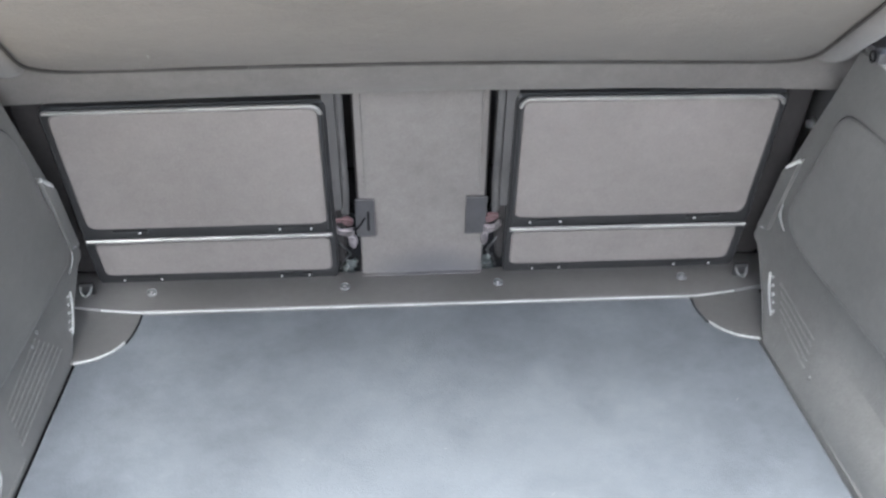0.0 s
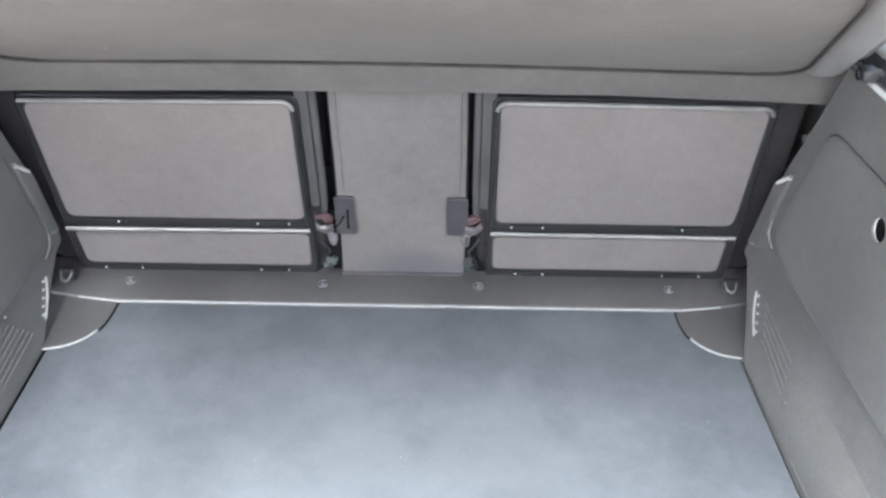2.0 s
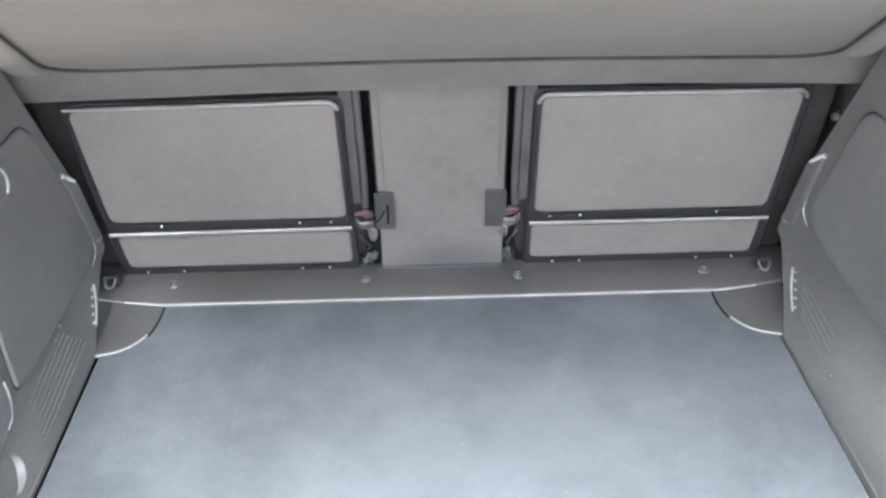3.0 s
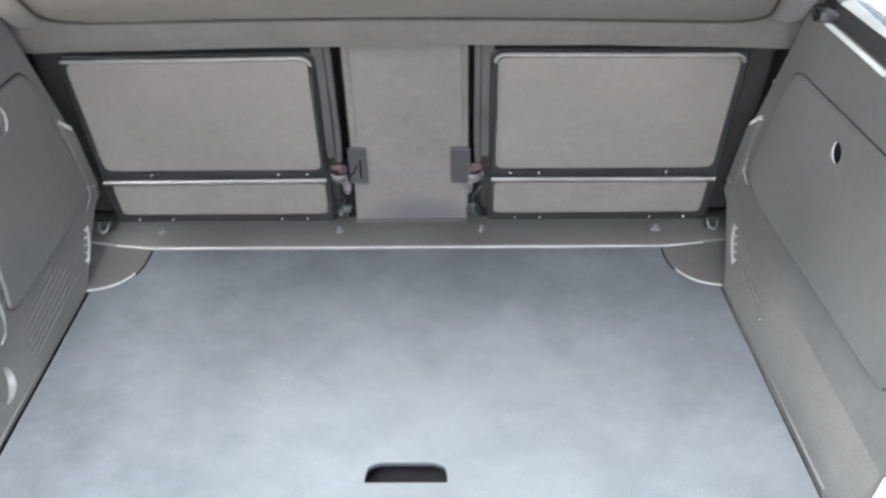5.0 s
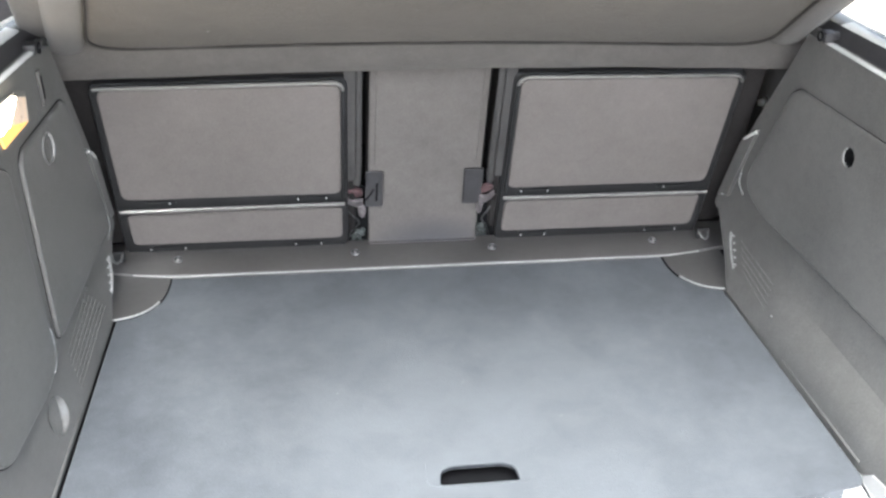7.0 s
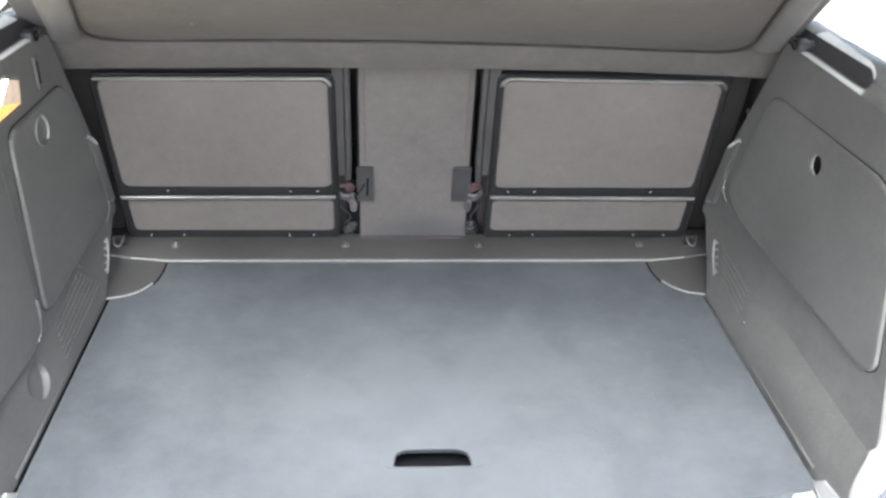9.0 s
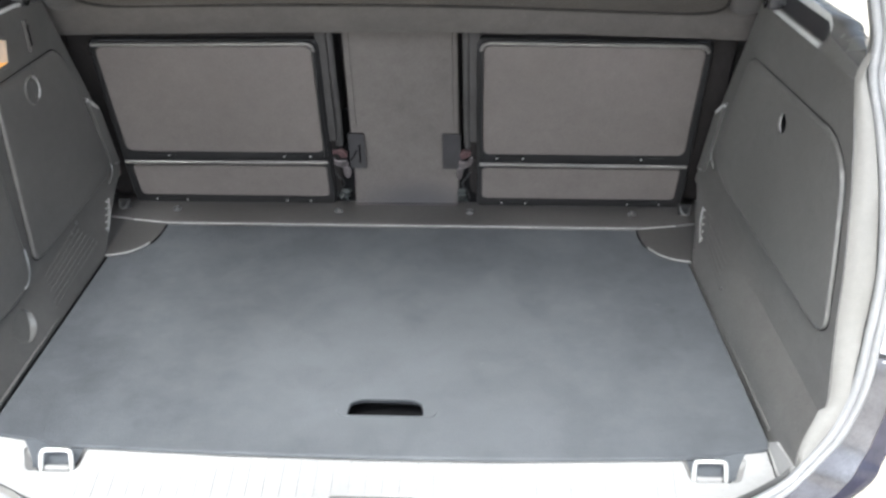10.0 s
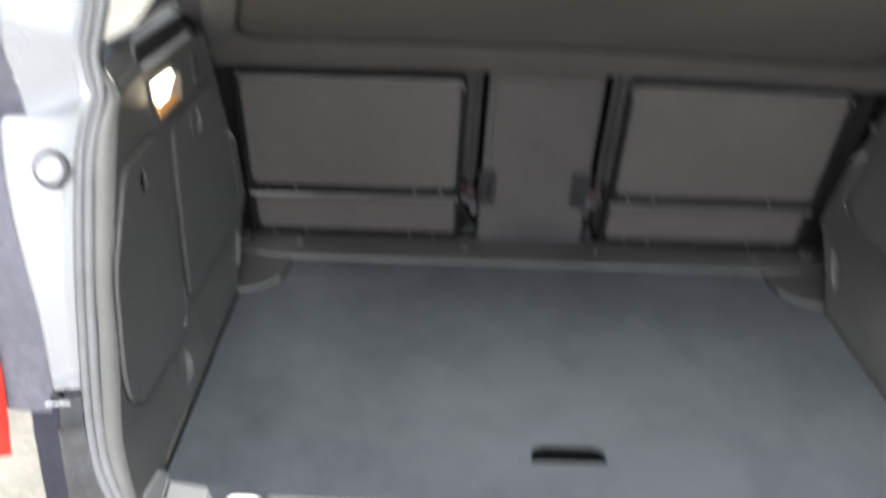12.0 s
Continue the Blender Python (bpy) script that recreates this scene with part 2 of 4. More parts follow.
def rounded(poly, r, n=5):
    """A polygon in the plane with its corners rounded."""
    out, k = [], len(poly)
    for i in range(k):
        p, a, b = Vector(poly[i]), Vector(poly[i - 1]), Vector(poly[(i + 1) % k])
        u, v = a - p, b - p
        d = min(r, u.length * 0.45, v.length * 0.45)
        s, e = p + u.normalized() * d, p + v.normalized() * d
        for j in range(n + 1):
            t = j / n
            out.append(((1 - t) ** 2 * s + 2 * t * (1 - t) * p + t * t * e)[:])
    return out


def disc(cy, cz, ry, rz, n=20):
    return [(cy + ry * math.cos(2 * math.pi * k / n), cz + rz * math.sin(2 * math.pi * k / n)) for k in range(n)]


def sheet(outline, holes, where, thick, cuts=(), soft=0.0, edge=0.0):
    """A plate of the given outline with holes, laid by where(u, v, h); soft: width of the sloped rim, edge: how far the rim goes down first."""
    bm = bmesh.new()
    for loop in (outline, *holes):
        vs = [bm.verts.new((p[0], p[1], 0)) for p in loop]
        for a, b in zip(vs, vs[1:] + vs[:1]):
            bm.edges.new((a, b))
    bmesh.ops.triangle_fill(bm, use_beauty=True, use_dissolve=False, edges=bm.edges[:])
    for axis, value in cuts:
        no = (1, 0, 0) if axis == "u" else (0, 1, 0)
        co = (value, 0, 0) if axis == "u" else (0, value, 0)
        bmesh.ops.bisect_plane(bm, geom=bm.verts[:] + bm.edges[:] + bm.faces[:], plane_co=co, plane_no=no, dist=1e-6)
    mid = Vector((sum(p[0] for p in outline) / len(outline), sum(p[1] for p in outline) / len(outline), 0))
    hole_mids = [(Vector((sum(p[0] for p in h) / len(h), sum(p[1] for p in h) / len(h), 0)), max(math.hypot(p[0] - h[0][0], p[1] - h[0][1]) for p in h)) for h in holes]

    def push(v, d):
        for c, size in hole_mids:
            if (v.co.xy - c.xy).length < size * 0.75:
                v.co += (c - v.co).normalized() * 0 if d < 0 else Vector()
                return
        w = v.co - mid
        w.z = 0
        v.co += w.normalized() * d

    for width, down in ((soft, edge), (0.0, thick)):
        if width == 0.0 and down == 0.0:
            continue
        rim = [e for e in bm.edges if e.is_boundary]
        made = bmesh.ops.extrude_edge_only(bm, edges=rim)["geom"]
        for v in [g for g in made if isinstance(g, bmesh.types.BMVert)]:
            v.co.z -= down
            push(v, width)
    for v in bm.verts:
        v.co = where(v.co.x, v.co.y, v.co.z)
    return bm


def pillow(outline, holes, where, rings):
    """A plate whose edge rolls down: rings are (outwards, down) steps from the flat field to the foot of the edge."""
    area = sum(a[0] * b[1] - b[0] * a[1] for a, b in zip(outline, outline[1:] + outline[:1]))
    turn = 1 if area > 0 else -1
    n = len(outline)
    out = []
    for i in range(n):
        d = Vector(outline[(i + 1) % n]) - Vector(outline[i - 1])
        out.append(Vector((d.y, -d.x)).normalized() * turn)
    inset = rings[-1][0] * 0.6
    loops = [[(p[0] + o.x * (w - inset), p[1] + o.y * (w - inset), -d) for p, o in zip(outline, out)] for w, d in ((-0.004, 0.0), (0.0, 0.0), *rings)]
    bm = bmesh.new()
    rows = [[bm.verts.new(p) for p in loop] for loop in loops]
    for a, b in zip(rows[0], rows[0][1:] + rows[0][:1]):
        bm.edges.new((a, b))
    for hole in holes:
        vs = [bm.verts.new((p[0], p[1], 0)) for p in hole]
        for a, b in zip(vs, vs[1:] + vs[:1]):
            bm.edges.new((a, b))
    bmesh.ops.triangle_fill(bm, use_beauty=True, use_dissolve=False, edges=bm.edges[:])
    for a, b in zip(rows, rows[1:]):
        for i in range(n):
            j = (i + 1) % n
            bm.faces.new((a[i], a[j], b[j], b[i]))
    for v in bm.verts:
        v.co = where(v.co.x, v.co.y, v.co.z)
    return bm


def bowl(centre, radii, where, depth, shift=(0.0, 0.0), n=28):
    """A round dish let into a wall; shift moves its deepest point, so that one flank is steep."""
    bm = bmesh.new()
    rows = []
    for f, d in ((1.06, -0.0012), (1.0, 0.0), (0.93, 0.10), (0.82, 0.38), (0.66, 0.70), (0.45, 0.90), (0.2, 1.0)):
        rows.append([bm.verts.new(where(centre[0] + shift[0] * d + radii[0] * f * math.cos(2 * math.pi * k / n), centre[1] + shift[1] * d + radii[1] * f * math.sin(2 * math.pi * k / n), 0.0004 - depth * d if d > 0 else -d)) for k in range(n)])
    for a, b in zip(rows, rows[1:]):
        for i in range(n):
            bm.faces.new((a[i], a[(i + 1) % n], b[(i + 1) % n], b[i]))
    bm.faces.new(rows[-1])
    return bm


def scoop(centre, radii, where, depth, turn, lip=False, n=32):
    """A finger grip let into a wall: it sinks gently and ends in a steep lip on one side."""
    bm = bmesh.new()
    rows, lips = [], set()
    for f in (1.05, 1.0, 0.95, 0.9, 0.85, 0.8, 0.7, 0.6, 0.5, 0.35, 0.2, 0.06):
        row = []
        for k in range(n):
            a = 2 * math.pi * k / n
            u, v = f * math.cos(a), f * math.sin(a)
            c = math.sqrt(max(0.0, 1 - v * v))
            d = max(0.0, min((u + c) * 0.20, (c - u) * 2.2)) if f < 1 else 0.0
            lips.add((len(rows), k)) if u > 0.86 * c and f <= 1 else None
            y, z = u * math.cos(turn) - v * math.sin(turn), u * math.sin(turn) + v * math.cos(turn)
            row.append(bm.verts.new(where(centre[0] + radii[0] * y, centre[1] + radii[1] * z, (0.0012 if f > 1 else 0.0004) - depth * d)))
        rows.append(row)
    for a, b in zip(rows, rows[1:]):
        for i in range(n):
            if ((rows.index(a), i) in lips and (rows.index(a), (i + 1) % n) in lips) == lip:
                bm.faces.new((a[i], a[(i + 1) % n], b[(i + 1) % n], b[i]))
    if not lip:
        bm.faces.new(rows[-1])
    bmesh.ops.delete(bm, geom=[v for v in bm.verts if not v.link_faces], context="VERTS")
    return bm


# ---- plan ----
Z0 = 0.62                      # top of the carpet


def side_x(y, z, s=1):
    """How far the side trim stands from the middle, at a place along the boot and a height; the lamp side leans less."""
    dz = z - Z0
    front = ((-0.1, 0.0, 0.028, 0.045, 0.08, 0.10, 0.12, 0.35, 0.48, 0.7), (-0.01, 0.0, 0.0126, 0.0204, 0.0372, 0.0433, 0.046, 0.062, 0.069, 0.08))
    rear = (front[0], (-0.01, 0.0, 0.005, 0.012, 0.039, 0.045, 0.047, 0.062, 0.069, 0.08))
    lean = float(np.interp(dz, *front))
    if s > 0:
        w = min(1.0, max(0.0, (0.95 - y) / 0.22))
        lean += (float(np.interp(dz, *rear)) - lean) * w * w * (3 - 2 * w)
        return 0.525 + 0.098 * (1 - y) + lean
    return 0.524 + 0.067 * (1 - y) + lean * (0.7 - 0.2 * min(1.0, max(0.0, (y - 0.8) / 0.3)))


WALL_CUTS = [("v", Z0 + d) for d in (0.0, 0.028, 0.045, 0.08, 0.10, 0.12, 0.35)]


def on_wall(s):
    return lambda y, z, h: Vector((s * (side_x(y, z, s) - h), y, z))


# ---- ground ----
bm = bmesh.new()
bmesh.ops.create_grid(bm, x_segments=8, y_segments=8, size=400)
tagged(link("ground", bm, GROUND, 0), "pale sandy paving under and around the car", "ground", kind="structure")

# ---- load floor ----
load_floor = thing("load_floor", "dark grey-blue carpeted boot floor panel with a hand slot, dusty", "boot floor")
outline = [(-0.510, 1.13), (-0.5175, 1.0), (-0.5475, 0.549), (-0.540, 0.538), (-0.42, 0.517), (-0.2, 0.510), (0, 0.508), (0.2, 0.509), (0.43, 0.518), (0.555, 0.538), (0.5617, 0.548), (0.5185, 1.0), (0.510, 1.13)]
SLOT = rounded([(-0.037, 0.588), (0.077, 0.588), (0.073, 0.615), (0.057, 0.623), (-0.018, 0.623), (-0.033, 0.615)], 0.006)


def on_floor(x, y, h):
    return Vector((x, y, Z0 + h))


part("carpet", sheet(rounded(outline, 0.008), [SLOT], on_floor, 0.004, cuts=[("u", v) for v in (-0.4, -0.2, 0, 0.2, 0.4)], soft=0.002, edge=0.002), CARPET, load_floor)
bm = bmesh.new()
rod(bm, [(x, y, Z0 - 0.003) for x, y in SLOT + SLOT[:1]], 0.0016, 6)
part("slot_rim", bm, CARPET_EDGE, load_floor)
cup = bmesh.new()
box(cup, -0.046, 0.089, 0.583, 0.660, Z0 - 0.05, Z0 - 0.045)
box(cup, -0.046, 0.089, 0.660, 0.664, Z0 - 0.05, Z0 - 0.005)
box(cup, -0.046, 0.089, 0.579, 0.583, Z0 - 0.05, Z0 - 0.005)
part("hand_cup", cup, BLACK, load_floor, "black recess under the hand slot")
# raised welt round the slot
part("slot_welt", sheet(rounded([(-0.055, 0.586), (0.098, 0.586), (0.094, 0.640), (0.075, 0.650), (-0.035, 0.650), (-0.052, 0.640)], 0.02), [SLOT], lambda x, y, h: Vector((x, y, Z0 + 0.0015 + h)), 0.0015, soft=0.008, edge=0.0012), CARPET, load_floor)
# tray below, seen as the dark gap round the panel
bm = shaped_box(0, -0.66, 0.66, 0.44, 1.3, Z0 - 0.07, Z0 - 0.052)
tagged(link("spare_wheel_tray", bm, BLACK), "black tray under the boot floor panel", "tray", kind="structure")

# black strips over the trim's foot paint the shade in the gap
for s in (-1, 1):
    bm = bmesh.new()
    rows = [[bm.verts.new((s * (side_x(y, z, s) - 0.0012), y, z)) for z in (0.614 if s > 0 else 0.620, 0.57)] for y in (0.50, 0.65, 0.80, 0.95, 1.12)]
    for a, b in zip(rows, rows[1:]):
        bm.faces.new((a[0], a[1], b[1], b[0]))
    tagged(link("gap_shade", bm, BLACK, 0), "black strip, painted shade in the gap beside the carpet", "tray", kind="structure")

# ---- strip in front of the seats ----
strip = thing("threshold_strip", "dark brown-grey plastic threshold strip in front of the seats", "trim strip")
bm = bmesh.new()
prof = [(1.100, 0.619), (1.100, 0.6235), (1.103, 0.6265), (1.145, 0.6262), (1.170, 0.6205), (1.225, 0.614), (1.225, 0.595)]
stations = [(-0.612, 0.030), (-0.505, 0.008), (-0.44, 0.0), (0.0, 0.0), (0.45, 0.0), (0.513, 0.008), (0.612, 0.030)]
rings = [[bm.verts.new((x, min(y + (d if i < 3 else 0), 1.2) if i < 3 else y, z)) for i, (y, z) in enumerate(prof)] for x, d in stations]
for a, b in zip(rings, rings[1:]):
    for i in range(len(prof) - 1):
        bm.faces.new((a[i], a[i + 1], b[i + 1], b[i]))
part("strip", bm, STRIP, strip, smooth=40)
# pale rod stands in for the edge catching light
bm = bmesh.new()
rod(bm, [(x, 1.1005 + d, 0.6245 + 0.2 * d) for x, d in stations[1:-1]], 0.0014, 8)
part("front_edge", bm, EDGE, strip, "front edge, the light it catches painted pale")
for x in (-0.432, -0.120, 0.131, 0.437):
    bm = bmesh.new()
    bmesh.ops.create_cone(bm, cap_ends=True, segments=18, radius1=0.0085, radius2=0.0075, depth=0.004, matrix=Matrix.Translation((x, 1.148, 0.6275)))
    button = part("fixing_button", bm, BUTTON, strip, "dull glassy grey button")
    ring = [(x + 0.0078 * math.cos(k * math.pi / 9), 1.148 + 0.0078 * math.sin(k * math.pi / 9), 0.6293) for k in range(19)]
    part("button_rim", rod(bmesh.new(), ring, 0.0009, 6, False), CLEAR, button)
    bm = bmesh.new()
    bmesh.ops.create_cone(bm, cap_ends=True, segments=12, radius1=0.0034, radius2=0.0026, depth=0.002, matrix=Matrix.Translation((x, 1.147, 0.6302)))
    part("button_pin", bm, CLEAR, button)

# corner plates
for s in (-1, 1):
    plate = thing("corner_plate", "plastic corner plate beside the carpet, corner shade in its colour, with a pale edge", "trim plate", group="corner plates")
    low = 0.012 if s < 0 else 0.006
    arc = [(0.441, 1.106), (0.443, 1.073), (0.451, 1.048 - low * 0.7), (0.467, 1.026 - low), (0.491, 1.009 - low), (0.522, 1.000 - low)]
    path = smooth_path([(s * x, y, 0) for x, y in arc], 4)
    ol = [(p.x, p.y) for p in path] + [(s * 0.56, 0.998 - low), (s * 0.555, 1.135), (s * 0.441, 1.125)]
    part("plate", sheet(ol if s < 0 else ol[::-1], [], lambda x, y, h: Vector((x, y, Z0 + 0.004 + h)), 0.004), CORNER_PLATE, plate)
    bm = bmesh.new()
    rod(bm, [(p.x, p.y, Z0 + 0.0040) for p in path[9:]], 0.0017, 8)
    part("pale_edge", bm, EDGE, plate, "pale edge of the plate")
    bm = bmesh.new()
    rod(bm, [(p.x, p.y, Z0 + 0.001) for p in path[:10]], 0.0022, 8)
    part("dark_edge", bm, BLACK, plate)


# ---- seats ----
def seat_y(z):
    return 1.192 - (z - 0.63) * 0.16


def on_seat(off):
    return lambda x, z, h: Vector((x, seat_y(z) - off - h, z))


def rear_seat(s, x_in, x_out, side):
    """An outer seat back seen from behind; s: -1 or 1, x_in and x_out: the board's edges from the middle."""
    seat = thing("rear_seat", "upright rear seat back with grey felt boards, " + side, "car seat", group="rear seats")
    f = lambda x: s * x
    # backrest behind the boards
    part("backrest", sheet(rounded([(f(x_in - 0.022), 0.632), (f(x_out + 0.05), 0.632), (f(x_out + 0.055), 1.01), (f(x_in - 0.022), 1.01)], 0.02), [], on_seat(-0.012), 0.09, soft=0.006, edge=0.006), FABRIC, seat, "black fabric backrest")
    # soft grey flank towards the middle
    part("inner_flank", sheet(rounded([(f(x_in - 0.024), 0.765), (f(x_in - 0.008), 0.765), (f(x_in - 0.006), 1.01), (f(x_in - 0.024), 1.01)], 0.006), [], on_seat(0.0), 0.03, soft=0.004, edge=0.004), BOLSTER, seat)
    # outer frame plate
    top, mid, low = (0.977 if s < 0 else 0.980), 0.724, 0.614
    frame_plate = part("frame_plate", sheet(rounded([(f(x_in - 0.009), low), (f(x_out + 0.004), low), (f(x_out + 0.012), top - 0.004), (f(x_in - 0.009), top)], 0.016), [], on_seat(0.004), 0.016, soft=0.003, edge=0.003), GLOSS, seat, "black plastic frame")
    part("upper_board", sheet(rounded([(f(x_in + 0.001), 0.742), (f(x_out - 0.006), 0.742), (f(x_out + 0.001), top - 0.014), (f(x_in + 0.001), top - 0.012)], 0.017), [], on_seat(0.007), 0.004, soft=0.002, edge=0.0015), BOARD, seat, "grey felt upper board")
    part("lower_board", sheet(rounded([(f(x_in + 0.001), 0.638), (f(x_out - 0.012), 0.638), (f(x_out - 0.008), 0.709), (f(x_in + 0.001), 0.709)], 0.010), [], on_seat(0.007), 0.004, soft=0.002, edge=0.0015), BOARD, seat, "grey felt lower board")
    # tube across the top and down the inner edge
    bm = bmesh.new()
    c = 0.016
    pts = [(f(x_out + 0.006), top - 0.008)]
    if s > 0:
        pts = [(f(x_out + 0.006 - c * (1 - math.cos(a))), top - 0.008 - c + c * math.sin(a)) for a in (0.2, 0.5, 0.8, 1.2, 1.57)]
    pts += [(f(x_in + c), top - 0.004)]
    pts += [(f(x_in - 0.004 + c - c * math.sin(a)), top - 0.004 - c + c * math.cos(a)) for a in (0.3, 0.6, 0.9, 1.2, 1.5)]
    rod(bm, [(x, seat_y(z) - 0.010, z) for x, z in pts], 0.0033, 10)
    part("edge_tube", bm, TUBE, seat, "shiny steel edge tube")
    bm = bmesh.new()
    rod(bm, [(x, seat_y(z) - 0.011, z) for x, z in (pts[-1], (f(x_in - 0.004), 0.735))], 0.0040, 10)
    part("side_tube", bm, GLOSS, seat)
    bm = bmesh.new()
    rod(bm, [(f(x_in - 0.006), seat_y(mid) - 0.013, mid - 0.002), (f(x_out + 0.002), seat_y(mid) - 0.013, mid - 0.004)], 0.0036, 10)
    part("hinge_tube", bm, TUBE, seat, "shiny hinge tube between the boards")
    w = x_out - x_in
    for frac, z in ((0.07, 0.733), (0.20, 0.733), (0.78, 0.733), (0.10, 0.627), (0.22, 0.627), (0.74, 0.627), (0.90, 0.627)):
        bm = bmesh.new()
        x = f(x_in + frac * w)
        bmesh.ops.create_uvsphere(bm, u_segments=10, v_segments=6, radius=0.0017, matrix=Matrix.Translation((x, seat_y(z) - 0.009, z)))
        part("rivet", bm, CHROME, frame_plate, "bright steel rivet")
    for frac, z in ((0.135, 0.733), (0.82, 0.733), (0.16, 0.627), (0.82, 0.627)):
        x = x_in + frac * w
        part("hinge_leaf", sheet(rounded([(f(x - 0.027), z - 0.003), (f(x + 0.027), z - 0.003), (f(x + 0.027), z + 0.003), (f(x - 0.027), z + 0.003)], 0.002), [], on_seat(0.008), 0.003), GLOSS, frame_plate)
    # guide rod beside the middle seat
    bm = bmesh.new()
    xr = x_in - 0.030
    rod(bm, [(f(xr), seat_y(1.01) + 0.006, 1.01), (f(xr), seat_y(0.80) + 0.012, 0.80), (f(xr + 0.002), seat_y(0.75) + 0.012, 0.75)], 0.0065, 12)
    part("guide_rod", bm, BOLSTER, seat, "grey guide rod")
    return seat


rear_seat(-1, 0.142, 0.520, "beside the lamp side")
rear_seat(1, 0.154, 0.529, "beside the wheel arch")

middle = thing("middle_seat", "narrow middle seat back covered with plain grey felt", "car seat", group="rear seats")
def mid_y(z):
    """The middle seat stands deeper than the others, but its foot comes forward to the strip."""
    return seat_y(z) + 0.022 if z > 0.70 else 1.194 + (z - 0.62) * 0.11


on_mid = lambda x, z, h: Vector((x, mid_y(z) - h, z))
part("backrest", sheet(rounded([(-0.094, 0.60), (0.110, 0.60), (0.110, 1.01), (-0.094, 1.01)], 0.01), [], lambda x, z, h: on_mid(x, z, h) + Vector((0, 0.006, 0)), 0.06, cuts=[("v", 0.70)], soft=0.004, edge=0.004), FABRIC, middle, "black fabric backrest")
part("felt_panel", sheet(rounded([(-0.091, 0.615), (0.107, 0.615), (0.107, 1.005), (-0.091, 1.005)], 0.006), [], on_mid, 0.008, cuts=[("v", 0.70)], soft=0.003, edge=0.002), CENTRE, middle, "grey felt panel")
for x in (-0.082, 0.099):
    bm = bmesh.new()
    rod(bm, [(x, seat_y(z) + 0.021, z) for z in (0.79, 1.0)], 0.0016, 6)
    part("seam", bm, CENTRE, middle)
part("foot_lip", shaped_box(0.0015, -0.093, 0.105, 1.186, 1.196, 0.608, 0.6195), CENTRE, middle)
for x0, x1 in ((-0.098, -0.068), (0.079, 0.112)):
    plate = part("latch_plate", sheet(rounded([(x0, 0.695), (x1, 0.695), (x1, 0.772), (x0, 0.772)], 0.002), [], lambda x, z, h: on_mid(x, z, h) - Vector((0, 0.008, 0)), 0.003, soft=0.001, edge=0.001), PLATE, middle, "dark flat latch plate")
    if x0 < 0:
        on_plate = lambda x, z, d: on_mid(x, z, 0) - Vector((0, 0.0085 + d, 0))
        part("slit", rod(bmesh.new(), [on_plate(-0.078, 0.748, 0.0), on_plate(-0.0785, 0.728, 0.001), on_plate(-0.079, 0.708, 0.0)], 0.0018, 6), BLACK, plate, "black slit")
        part("wire_hook", rod(bmesh.new(), smooth_path([on_plate(-0.103, 0.712, 0.004), on_plate(-0.095, 0.716, 0.003), on_plate(-0.088, 0.727, 0.002), on_plate(-0.084, 0.735, 0.0)], 4), 0.0014, 6), BLACK, plate, "black wire hook")

